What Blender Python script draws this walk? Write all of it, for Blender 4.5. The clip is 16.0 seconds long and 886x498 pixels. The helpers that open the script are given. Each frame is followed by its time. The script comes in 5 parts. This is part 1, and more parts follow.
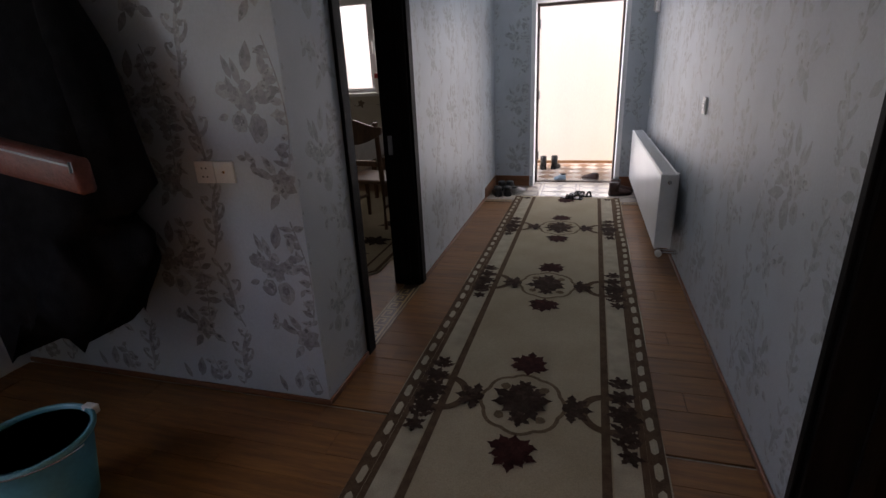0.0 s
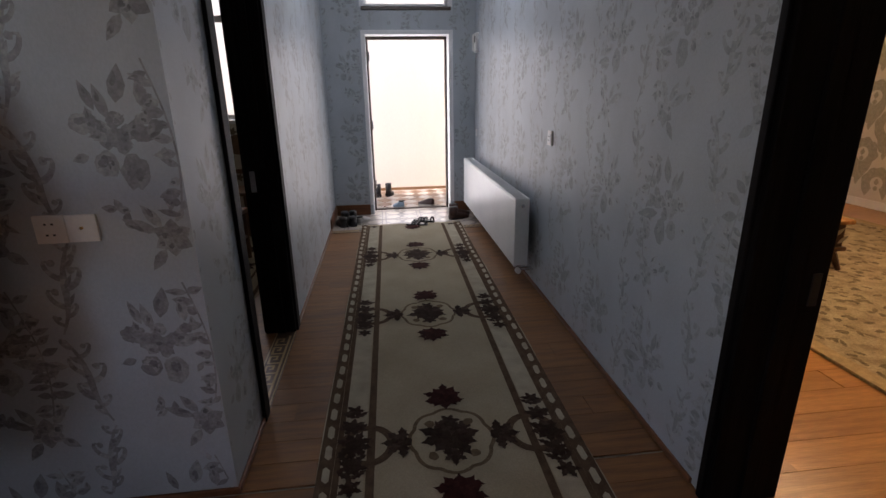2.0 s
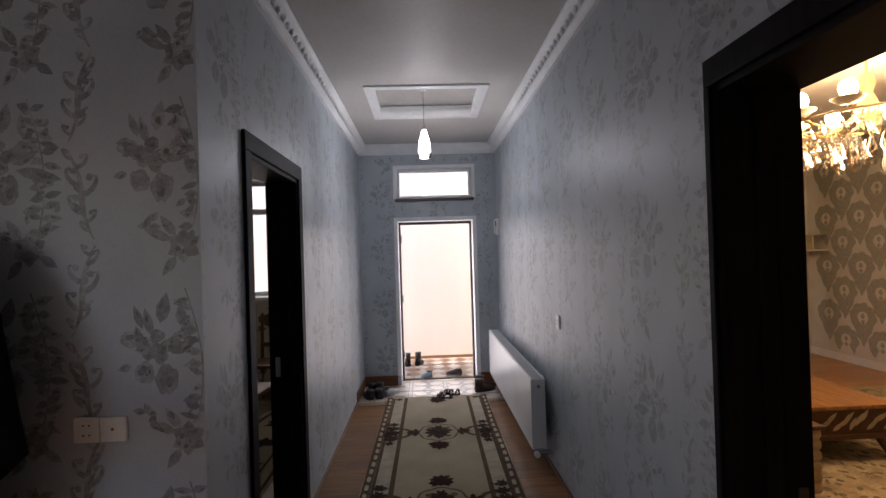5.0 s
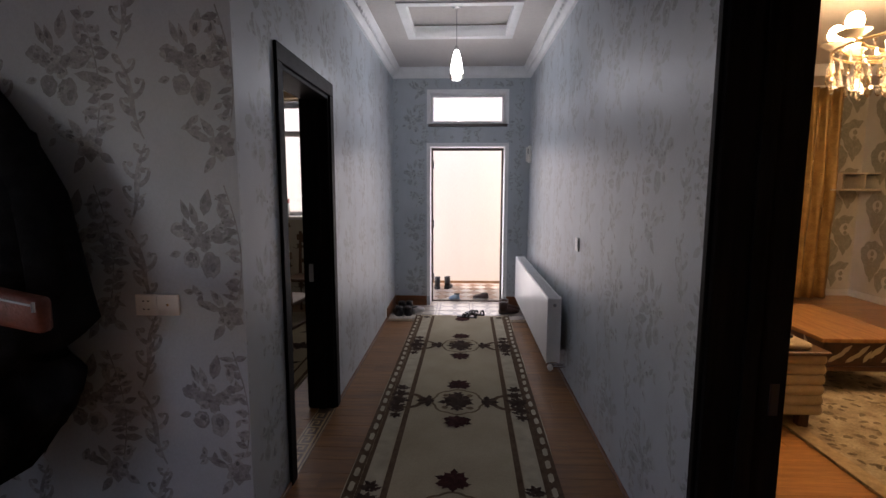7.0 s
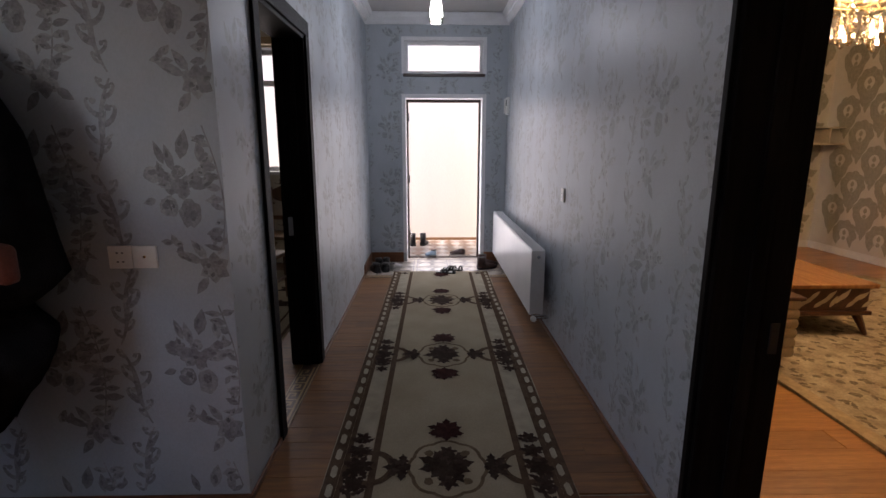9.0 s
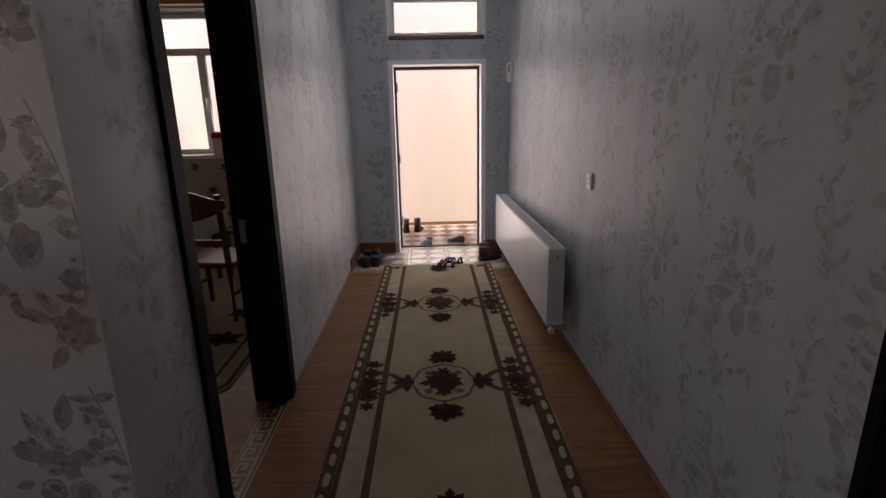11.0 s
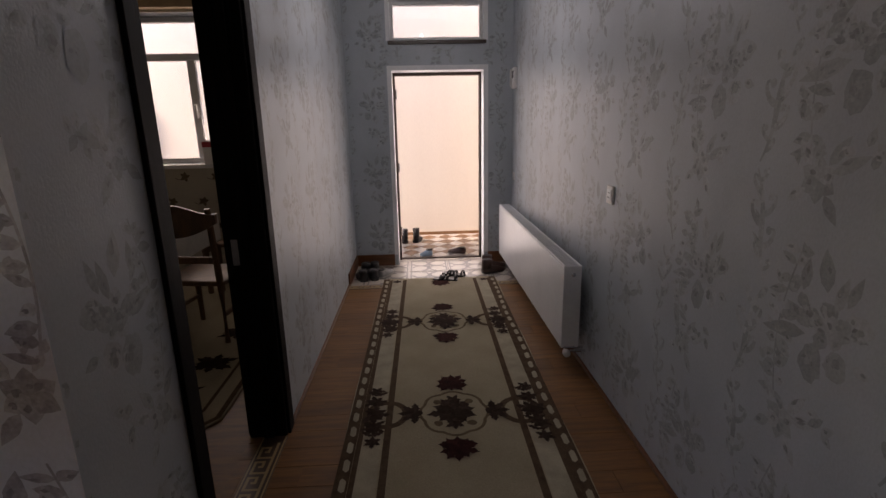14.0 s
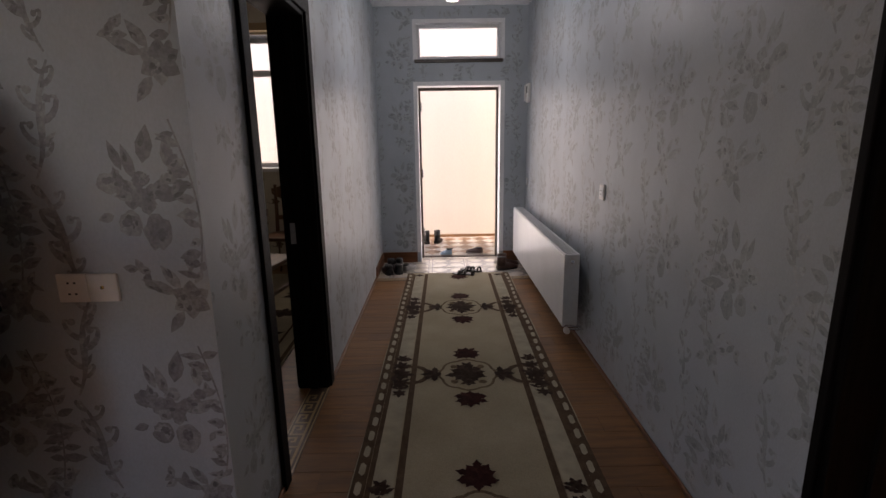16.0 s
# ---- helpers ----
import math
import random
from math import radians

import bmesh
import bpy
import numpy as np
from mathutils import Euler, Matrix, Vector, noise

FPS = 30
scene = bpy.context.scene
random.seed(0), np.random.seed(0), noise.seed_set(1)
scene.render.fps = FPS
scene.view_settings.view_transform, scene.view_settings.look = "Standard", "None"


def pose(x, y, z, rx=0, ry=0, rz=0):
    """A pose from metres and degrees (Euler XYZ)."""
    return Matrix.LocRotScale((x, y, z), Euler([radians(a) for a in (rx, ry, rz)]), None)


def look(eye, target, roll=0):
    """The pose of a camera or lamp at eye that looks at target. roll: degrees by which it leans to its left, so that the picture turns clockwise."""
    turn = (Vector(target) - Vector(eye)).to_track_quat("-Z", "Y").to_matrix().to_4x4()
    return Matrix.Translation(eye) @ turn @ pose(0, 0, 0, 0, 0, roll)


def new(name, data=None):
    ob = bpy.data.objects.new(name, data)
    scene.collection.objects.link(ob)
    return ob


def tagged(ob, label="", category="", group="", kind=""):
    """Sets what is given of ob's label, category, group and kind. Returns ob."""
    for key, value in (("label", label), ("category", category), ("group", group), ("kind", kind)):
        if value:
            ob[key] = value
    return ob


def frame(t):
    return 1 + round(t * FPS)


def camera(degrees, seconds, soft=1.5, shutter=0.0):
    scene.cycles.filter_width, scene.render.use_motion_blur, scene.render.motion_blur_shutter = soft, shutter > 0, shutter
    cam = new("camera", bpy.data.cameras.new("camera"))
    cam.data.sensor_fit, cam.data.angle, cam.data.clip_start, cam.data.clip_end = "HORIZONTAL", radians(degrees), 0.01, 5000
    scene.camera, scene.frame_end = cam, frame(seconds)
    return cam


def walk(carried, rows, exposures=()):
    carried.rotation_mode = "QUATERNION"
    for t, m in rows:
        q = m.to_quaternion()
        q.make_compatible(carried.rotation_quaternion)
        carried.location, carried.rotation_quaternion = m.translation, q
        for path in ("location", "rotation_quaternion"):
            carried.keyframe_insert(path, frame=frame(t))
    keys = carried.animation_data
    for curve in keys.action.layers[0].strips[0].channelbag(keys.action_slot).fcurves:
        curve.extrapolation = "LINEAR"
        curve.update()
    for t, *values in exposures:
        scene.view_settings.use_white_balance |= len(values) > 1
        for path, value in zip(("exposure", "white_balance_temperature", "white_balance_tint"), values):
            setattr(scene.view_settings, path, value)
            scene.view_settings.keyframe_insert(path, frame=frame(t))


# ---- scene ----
cam = camera(84.0, 16.0)
PATH = [
    (0, (0.106, 0.061, 1.398), (-0.425, 1.863, 0.712), -2.8),
    (0.5, (-0.04, 0.176, 1.426), (-0.224, 2.07, 0.811), -2.5),
    (1, (-0.238, 0.117, 1.444), (-0.208, 2.027, 0.853), -1.7),
    (1.5, (-0.324, 0.095, 1.453), (-0.148, 1.997, 0.861), -1.2),
    (2, (-0.327, 0.109, 1.439), (-0.108, 2.001, 0.826), -0.9),
    (2.5, (-0.247, 0.129, 1.444), (-0.045, 2.022, 0.829), -1.1),
    (3, (-0.113, 0.16, 1.433), (-0.06, 2.081, 0.879), -1.0),
    (3.5, (-0.08, 0.169, 1.541), (-0.099, 2.153, 1.291), -0.7),
    (3.7, (-0.072, 0.16, 1.6), (-0.094, 2.158, 1.51), -1.1),
    (5.8, (-0.187, -0.181, 1.639), (-0.076, 1.815, 1.66), -1.7),
    (6, (-0.177, -0.18, 1.62), (-0.102, 1.819, 1.595), -1.2),
    (6.5, (-0.103, -0.206, 1.556), (-0.149, 1.787, 1.388), -0.3),
    (7, (-0.055, -0.233, 1.533), (-0.135, 1.75, 1.285), 0.1),
    (7.5, (-0.036, -0.248, 1.518), (-0.113, 1.73, 1.233), -0.1),
    (8, (-0.044, -0.239, 1.485), (-0.072, 1.727, 1.122), -0.2),
    (8.5, (-0.098, -0.207, 1.468), (-0.089, 1.754, 1.078), -0.1),
    (9, (-0.175, -0.16, 1.466), (-0.124, 1.798, 1.058), 0.1),
    (9.2, (-0.184, -0.126, 1.469), (-0.13, 1.83, 1.055), 0.2),
    (11.3, (-0.154, 0.709, 1.482), (-0.101, 2.641, 0.968), -1.5),
    (11.5, (-0.155, 0.795, 1.484), (-0.135, 2.731, 0.982), -1.7),
    (12, (-0.149, 0.929, 1.497), (-0.201, 2.873, 1.03), -2.0),
    (12.5, (-0.192, 0.952, 1.494), (-0.19, 2.897, 1.028), -1.7),
    (13, (-0.235, 0.904, 1.469), (-0.178, 2.842, 0.977), -1.6),
    (13.5, (-0.25, 0.855, 1.481), (-0.168, 2.791, 0.986), -1.2),
    (14, (-0.235, 0.795, 1.504), (-0.144, 2.732, 1.014), -1.2),
    (14.5, (-0.16, 0.684, 1.505), (-0.128, 2.63, 1.042), -1.3),
    (15, (-0.119, 0.522, 1.502), (-0.145, 2.473, 1.059), -0.8),
    (15.5, (-0.189, 0.368, 1.494), (-0.202, 2.321, 1.061), -0.6),
    (16, (-0.245, 0.265, 1.478), (-0.234, 2.215, 1.035), -0.9),
]
walk(cam, [(t, look(eye, target, roll)) for t, eye, target, roll in PATH],
     [(0.0, 2.0, 7050, 21), (3.5, 2.0, 6950, 21), (6.0, 1.82, 7200, 24), (9.0, 1.98, 6950, 24), (11.5, 1.54, 8150, 28), (14.5, 1.54, 8150, 28), (16.0, 1.8, 7850, 25)])
# eye and target of each moment; the walk shuffles back and forth at the mouth of the hall

# ---- light ----
world = bpy.data.worlds.new("sky")
scene.world = world
world.use_nodes = True
_wn = world.node_tree.nodes
_sky = _wn.new("ShaderNodeTexSky")
_sky.sky_type = "NISHITA"
_sky.sun_disc = False
_sky.sun_elevation, _sky.sun_rotation = radians(46), radians(246)
world.node_tree.links.new(_sky.outputs[0], _wn["Background"].inputs[0])
_wn["Background"].inputs[1].default_value = 0.15
sun = new("sun", bpy.data.lights.new("sun", "SUN"))
sun.data.energy, sun.data.angle, sun.data.color = 2.8, radians(12), (1.0, 0.94, 0.86)
sun.matrix_world = look((0, 0, 0), (0.8, 0.29, -0.9))


def lamp(name, kind, place, watts, color, size=0.1):
    ob = new(name, bpy.data.lights.new(name, kind))
    ob.data.energy, ob.data.color = watts, color
    if kind == "POINT":
        ob.data.shadow_soft_size = size
    ob.location = place
    return ob


PENDANT = (-0.12, 4.30)
lamp("pendant_bulb", "POINT", (PENDANT[0], PENDANT[1], 2.44), 2.9, (0.74, 0.87, 1.0), 0.05)
# fill lamp in the added, unseen lobby window, turned towards the socket wall
sky_fill = new("lobby_window_fill", bpy.data.lights.new("lobby_window_fill", "AREA"))
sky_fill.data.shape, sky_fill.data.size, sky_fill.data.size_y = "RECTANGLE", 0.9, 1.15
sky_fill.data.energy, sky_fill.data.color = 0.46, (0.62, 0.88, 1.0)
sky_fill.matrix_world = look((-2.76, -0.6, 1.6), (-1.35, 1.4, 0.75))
door_sky = new("front_door_daylight", bpy.data.lights.new("front_door_daylight", "AREA"))
door_sky.data.shape, door_sky.data.size, door_sky.data.size_y = "RECTANGLE", 0.86, 1.9
door_sky.data.energy, door_sky.data.color = 2.9, (0.86, 0.92, 1.0)
door_sky.matrix_world = look((0.0, 6.34, 1.02), (0.0, 4.0, 1.0))
kitchen_sky = new("kitchen_window_daylight", bpy.data.lights.new("kitchen_window_daylight", "AREA"))
kitchen_sky.data.shape, kitchen_sky.data.size, kitchen_sky.data.size_y = "RECTANGLE", 1.3, 1.25
kitchen_sky.data.energy, kitchen_sky.data.color = 2.4, (1.0, 0.97, 0.93)
kitchen_sky.matrix_world = look((-2.5, 6.27, 1.86), (-2.5, 4.0, 1.4))
CHAND = (2.92, 3.17)
lamp("chandelier_bulbs", "POINT", (CHAND[0], CHAND[1], 2.29), 17.5, (1.0, 0.70, 0.42), 0.25)


# ---- materials ----
def material(name, color, rough=0.6, metal=0.0, vary=0.12, scale=8.0, fine=60.0, bump=0.0, stretch=(1, 1, 1), second=None, spec=0.5, island=0.0, objrand=0.0, emit=None, power=0.0, coarse=0.0):
    """Two scales of noise over a base colour, with bump; second is the colour that the noise leads towards."""
    m = bpy.data.materials.new(name)
    m.use_nodes = True
    n, l = m.node_tree.nodes, m.node_tree.links
    b = n["Principled BSDF"]
    b.inputs["Roughness"].default_value = rough
    b.inputs["Metallic"].default_value = metal
    b.inputs["Specular IOR Level"].default_value = spec
    tc = n.new("ShaderNodeTexCoord")
    mp = n.new("ShaderNodeMapping")
    mp.inputs["Scale"].default_value = stretch
    l.new(tc.outputs["Object"], mp.inputs[0])
    vec = mp.outputs[0]
    if objrand:
        oi = n.new("ShaderNodeObjectInfo")
        cx = n.new("ShaderNodeVectorMath")
        cx.operation = "MULTIPLY_ADD"
        l.new(oi.outputs["Random"], cx.inputs[0])
        cx.inputs[1].default_value = (31.7, 17.3, 11.1)
        l.new(vec, cx.inputs[2])
        vec = cx.outputs[0]
    n1 = n.new("ShaderNodeTexNoise")
    n1.inputs["Scale"].default_value = scale
    n1.inputs["Detail"].default_value = 4
    n2 = n.new("ShaderNodeTexNoise")
    n2.inputs["Scale"].default_value = fine
    n2.inputs["Detail"].default_value = 3
    for t in (n1, n2):
        l.new(vec, t.inputs["Vector"])
    mix = n.new("ShaderNodeMixRGB")
    mix.inputs[1].default_value = (*color, 1)
    sec = second or tuple(c * (1 - 2.2 * vary) for c in color)
    mix.inputs[2].default_value = (*sec, 1)
    ramp = n.new("ShaderNodeMapRange")
    ramp.inputs[1].default_value, ramp.inputs[2].default_value = 0.35, 0.68
    l.new(n1.outputs[0], ramp.inputs[0])
    l.new(ramp.outputs[0], mix.inputs[0])
    hsv = n.new("ShaderNodeHueSaturation")
    l.new(mix.outputs[0], hsv.inputs["Color"])
    val = n.new("ShaderNodeMapRange")
    val.inputs[1].default_value, val.inputs[2].default_value = 0.3, 0.7
    val.inputs[3].default_value, val.inputs[4].default_value = 1 - vary, 1 + vary
    l.new(n2.outputs[0], val.inputs[0])
    out = val.outputs[0]
    if island or objrand:
        src = n.new("ShaderNodeNewGeometry").outputs["Random Per Island"] if island else oi.outputs["Random"]
        rr = n.new("ShaderNodeMapRange")
        k = island or objrand
        rr.inputs[3].default_value, rr.inputs[4].default_value = 1 - k, 1 + k
        l.new(src, rr.inputs[0])
        mu = n.new("ShaderNodeMath")
        mu.operation = "MULTIPLY"
        l.new(out, mu.inputs[0])
        l.new(rr.outputs[0], mu.inputs[1])
        out = mu.outputs[0]
    l.new(out, hsv.inputs["Value"])
    l.new(hsv.outputs[0], b.inputs["Base Color"])
    if bump:
        bp = n.new("ShaderNodeBump")
        bp.inputs["Strength"].default_value = bump
        bp.inputs["Distance"].default_value = 0.01
        l.new(n2.outputs[0], bp.inputs["Height"])
        l.new(bp.outputs[0], b.inputs["Normal"])
    if emit:
        b.inputs["Emission Color"].default_value = (*emit, 1)
        b.inputs["Emission Strength"].default_value = power
    return m


def glass_material(name, tint=(1, 1, 1), rough=0.0):
    m = bpy.data.materials.new(name)
    m.use_nodes = True
    n, l = m.node_tree.nodes, m.node_tree.links
    n.remove(n["Principled BSDF"])
    tr = n.new("ShaderNodeBsdfTransparent")
    tr.inputs[0].default_value = (*tint, 1)
    gl = n.new("ShaderNodeBsdfGlossy")
    gl.inputs["Roughness"].default_value = rough
    fr = n.new("ShaderNodeFresnel")
    fr.inputs[0].default_value = 1.5
    mx = n.new("ShaderNodeMixShader")
    l.new(fr.outputs[0], mx.inputs[0])
    l.new(tr.outputs[0], mx.inputs[1])
    l.new(gl.outputs[0], mx.inputs[2])
    l.new(mx.outputs[0], n["Material Output"].inputs[0])
    return m


PAPER = material("embossed_grey_wallpaper", (0.455, 0.505, 0.545), 0.44, vary=0.045, scale=4, fine=150, bump=0.09, second=(0.402, 0.447, 0.487), stretch=(1, 1, 0.7))
PRINT = material("wallpaper_print_ink", (0.235, 0.242, 0.255), 0.42, vary=0.16, scale=34, fine=110, bump=0.08, second=(0.335, 0.345, 0.36), island=0.24)
PRINTDEEP = material("deep_wallpaper_print_ink", (0.165, 0.17, 0.18), 0.42, vary=0.18, scale=40, fine=110, bump=0.08, second=(0.24, 0.247, 0.26), island=0.3)
# side and end walls: same print, its ink paled for the glancing sheen
PRINTMID = material("grey_wallpaper_print_ink", (0.25, 0.275, 0.292), 0.42, vary=0.14, scale=34, fine=110, bump=0.06, second=(0.34, 0.36, 0.375), island=0.24)
PRINTSOFT = material("sheen_paled_print_ink", (0.335, 0.362, 0.382), 0.42, vary=0.10, scale=20, fine=110, bump=0.06, second=(0.40, 0.438, 0.465), island=0.2)
DAMASK_PAPER = material("cream_wallpaper", (0.62, 0.58, 0.50), 0.55, vary=0.06, scale=3, fine=90, bump=0.2)
DAMASK_PRINT = material("olive_damask_ink", (0.29, 0.27, 0.205), 0.5, vary=0.12, scale=30, fine=90, second=(0.37, 0.345, 0.27))
KITCHEN_PAPER = material("beige_kitchen_wallpaper", (0.62, 0.58, 0.48), 0.6, vary=0.06, scale=3, fine=90, bump=0.2)
KITCHEN_PRINT = material("brown_motif_ink", (0.20, 0.14, 0.08), 0.6, vary=0.15)
CEIL = material("ceiling_paint", (0.60, 0.57, 0.55), 0.55, vary=0.04, scale=1.5, fine=30, spec=0.3)
PLASTER = material("white_plaster_trim", (0.84, 0.85, 0.86), 0.5, vary=0.04, scale=6, fine=80, bump=0.1)
STUCCO = material("cream_outer_render", (0.80, 0.76, 0.71), 0.85, vary=0.025, scale=2, fine=120, bump=0.3, stretch=(1, 1, 0.2))
DARKWOOD = material("black_brown_wood", (0.010, 0.008, 0.008), 0.55, vary=0.25, scale=3, fine=25, bump=0.1, stretch=(14, 14, 0.7), spec=0.06)
FRAMEWOOD = material("brown_door_frame", (0.06, 0.035, 0.025), 0.4, vary=0.2, scale=3, fine=25, stretch=(14, 14, 0.7))
LAMINATE = material("brown_laminate_plank", (0.25, 0.108, 0.029), 0.48, vary=0.14, scale=2.5, fine=14, bump=0.06, stretch=(1.2, 16, 16), second=(0.155, 0.066, 0.021), objrand=0.14)
PARQUET = material("orange_parquet_plank", (0.50, 0.24, 0.08), 0.28, vary=0.14, scale=2.5, fine=14, bump=0.05, stretch=(1.2, 16, 16), second=(0.37, 0.16, 0.05), objrand=0.14)
SKIRT = material("red_brown_skirting", (0.20, 0.075, 0.03), 0.35, vary=0.15, scale=4, fine=30, stretch=(1, 1, 10))
RUG = material("cream_woven_pile", (0.41, 0.355, 0.255), 0.95, vary=0.10, scale=3.0, fine=160, bump=0.6, second=(0.35, 0.30, 0.21), spec=0.1)
RUGPALE = material("pale_woven_pile", (0.46, 0.41, 0.31), 0.95, vary=0.10, scale=12, fine=180, bump=0.5, spec=0.1)
RUGBROWN = material("brown_woven_pile", (0.085, 0.052, 0.032), 0.95, vary=0.2, scale=25, fine=180, bump=0.5, second=(0.12, 0.08, 0.05), spec=0.1)
RUGDARK = material("dark_flower_pile", (0.036, 0.018, 0.014), 0.95, vary=0.25, scale=35, fine=180, bump=0.5, second=(0.06, 0.04, 0.028), spec=0.1, island=0.3)
RUGRED = material("wine_flower_pile", (0.055, 0.016, 0.014), 0.95, vary=0.2, scale=30, fine=180, bump=0.5, spec=0.1, island=0.25)
RUGTAN = material("tan_scroll_pile", (0.18, 0.13, 0.08), 0.95, vary=0.15, scale=30, fine=180, bump=0.5, spec=0.1)
ENAMEL = material("white_enamel", (0.80, 0.82, 0.84), 0.3, vary=0.03, scale=3, fine=40)
GREYMETAL = material("grey_grille", (0.30, 0.31, 0.33), 0.45, 0.4, vary=0.08)
PLASTIC = material("white_plastic", (0.82, 0.81, 0.79), 0.35, vary=0.03)
UPVC = material("white_window_frame", (0.82, 0.82, 0.82), 0.35, vary=0.03)
BLACKPLASTIC = material("black_plastic", (0.015, 0.015, 0.017), 0.35, vary=0.1)
CHROME = material("chrome", (0.75, 0.75, 0.77), 0.2, 1.0, vary=0.03)
BRASS = material("brass", (0.75, 0.50, 0.20), 0.25, 1.0, vary=0.05)
TILEWHITE = material("white_glazed_tile", (0.68, 0.62, 0.55), 0.25, vary=0.06, scale=6, fine=50, objrand=0.04)
TILEGREY = material("grey_tile_ornament", (0.15, 0.13, 0.12), 0.3, vary=0.1, scale=10, fine=50)
TILETAN = material("tan_tile", (0.23, 0.12, 0.06), 0.3, vary=0.12, scale=8, fine=50, objrand=0.12)
GROUT = material("grey_grout", (0.45, 0.41, 0.37), 0.9, vary=0.1)
KEYDARK = material("dark_key_inlay", (0.07, 0.035, 0.02), 0.35, vary=0.15)
KEYPALE = material("pale_key_inlay", (0.42, 0.30, 0.16), 0.5, vary=0.08)
COAT = material("black_wool_cloth", (0.012, 0.012, 0.014), 0.95, vary=0.25, scale=20, fine=220, bump=0.5, spec=0.1)
STRAP = material("rust_red_leather", (0.17, 0.048, 0.032), 0.5, vary=0.15, scale=15, fine=90, bump=0.3)
BUCKET = material("turquoise_plastic", (0.06, 0.27, 0.36), 0.35, vary=0.08)
BUCKETRIM = material("pale_turquoise_plastic", (0.14, 0.40, 0.48), 0.35, vary=0.08)
SHOEBLACK = material("black_shoe_leather", (0.016, 0.015, 0.016), 0.45, vary=0.2, scale=20, fine=90, bump=0.2)
SHOEBROWN = material("brown_shoe_leather", (0.07, 0.03, 0.022), 0.5, vary=0.2, scale=20, fine=90, bump=0.2)
SHOEGREY = material("grey_slipper_fabric", (0.32, 0.31, 0.30), 0.8, vary=0.15, scale=20)
SOLE = material("pale_rubber_sole", (0.5, 0.47, 0.42), 0.8, vary=0.1)
BLUECLOTH = material("pale_blue_rubber", (0.35, 0.48, 0.58), 0.6, vary=0.1)
CURTAIN = material("gold_satin", (0.46, 0.29, 0.10), 0.38, 0.35, vary=0.14, scale=10, fine=60, bump=0.2, second=(0.34, 0.20, 0.07))
SEQUIN = material("gold_sequin", (0.95, 0.72, 0.36), 0.22, 1.0, vary=0.1)
UPHOLSTERY = material("cream_ribbed_cloth", (0.58, 0.45, 0.29), 0.75, vary=0.08, scale=12, fine=150, bump=0.35)
WALNUT = material("walnut_wood", (0.11, 0.045, 0.02), 0.35, vary=0.2, scale=3, fine=30, stretch=(8, 1, 8))
TABLEWOOD = material("oak_tabletop", (0.42, 0.21, 0.075), 0.25, vary=0.16, scale=3, fine=20, stretch=(12, 0.8, 8), second=(0.30, 0.13, 0.05))
CREAMINLAY = material("cream_inlay", (0.60, 0.52, 0.40), 0.45, vary=0.08)
LIVRUG = material("beige_thick_pile", (0.46, 0.38, 0.25), 0.97, vary=0.2, scale=9, fine=70, bump=0.9, second=(0.28, 0.22, 0.14), spec=0.1)
LIVRUGDARK = material("olive_thick_pile", (0.14, 0.11, 0.07), 0.97, vary=0.25, scale=30, fine=90, bump=0.8, second=(0.24, 0.19, 0.12), spec=0.1)
LIVRUGEDGE = material("sand_rug_binding", (0.50, 0.38, 0.22), 0.95, vary=0.12, scale=30, fine=120, bump=0.4, spec=0.1)
CHAIRWOOD = material("varnished_brown_wood", (0.16, 0.075, 0.03), 0.4, vary=0.2, scale=4, fine=30, stretch=(6, 6, 1))
CLOTH = material("white_tablecloth", (0.72, 0.70, 0.66), 0.7, vary=0.05, scale=10, fine=80)
PIPE = material("rust_painted_pipe", (0.35, 0.14, 0.09), 0.6, vary=0.12)
CLEAR = glass_material("window_glass")
CRYSTAL = glass_material("crystal_glass", (1.0, 0.95, 0.86), 0.08)
PETAL = material("cream_pressed_glass", (0.80, 0.72, 0.58), 0.18, vary=0.05, scale=30)
OPAL = material("lit_opal_glass", (0.9, 0.9, 0.9), 0.3, vary=0.02, emit=(0.86, 0.94, 1.0), power=5.0)
CANDLE = material("lit_bulb", (0.9, 0.8, 0.6), 0.3, vary=0.02, emit=(1.0, 0.75, 0.42), power=22.0)
CREAMMETAL = material("cream_gold_arm", (0.70, 0.52, 0.30), 0.3, 0.6, vary=0.1)
RED = material("red_package", (0.5, 0.03, 0.04), 0.4, vary=0.1)


# ---- mesh helpers ----
def link_mesh(name, bm, mat, parent=None, label="", smooth=False):
    me = bpy.data.meshes.new(name)
    bmesh.ops.recalc_face_normals(bm, faces=bm.faces)
    bm.to_mesh(me)
    bm.free()
    me.materials.append(mat)
    if smooth:
        for p in me.polygons:
            p.use_smooth = True
    ob = new(name, me)
    if parent:
        ob.parent = parent
    if label:
        ob["label"] = label
    return ob


def part(name, bm, mat, parent, label="", smooth=False):
    return link_mesh(name, bm, mat, parent, label, smooth)


def thing(name, place=(0, 0, 0), turn=0, label="", category="", group=""):
    ob = new(name)
    ob.matrix_world = pose(*place, 0, 0, turn)
    return tagged(ob, label, category, group)


def box(x0, y0, z0, x1, y1, z1, bm=None, bevel=0.0):
    own = bmesh.new()
    v = [own.verts.new((x, y, z)) for x in (x0, x1) for y in (y0, y1) for z in (z0, z1)]
    for f in ((0, 1, 3, 2), (4, 6, 7, 5), (0, 4, 5, 1), (2, 3, 7, 6), (0, 2, 6, 4), (1, 5, 7, 3)):
        own.faces.new([v[i] for i in f])
    if bevel:
        bmesh.ops.bevel(own, geom=list(own.edges), offset=bevel, segments=2, affect="EDGES", profile=0.5)
    if bm is None:
        return own
    join(bm, own)
    return bm


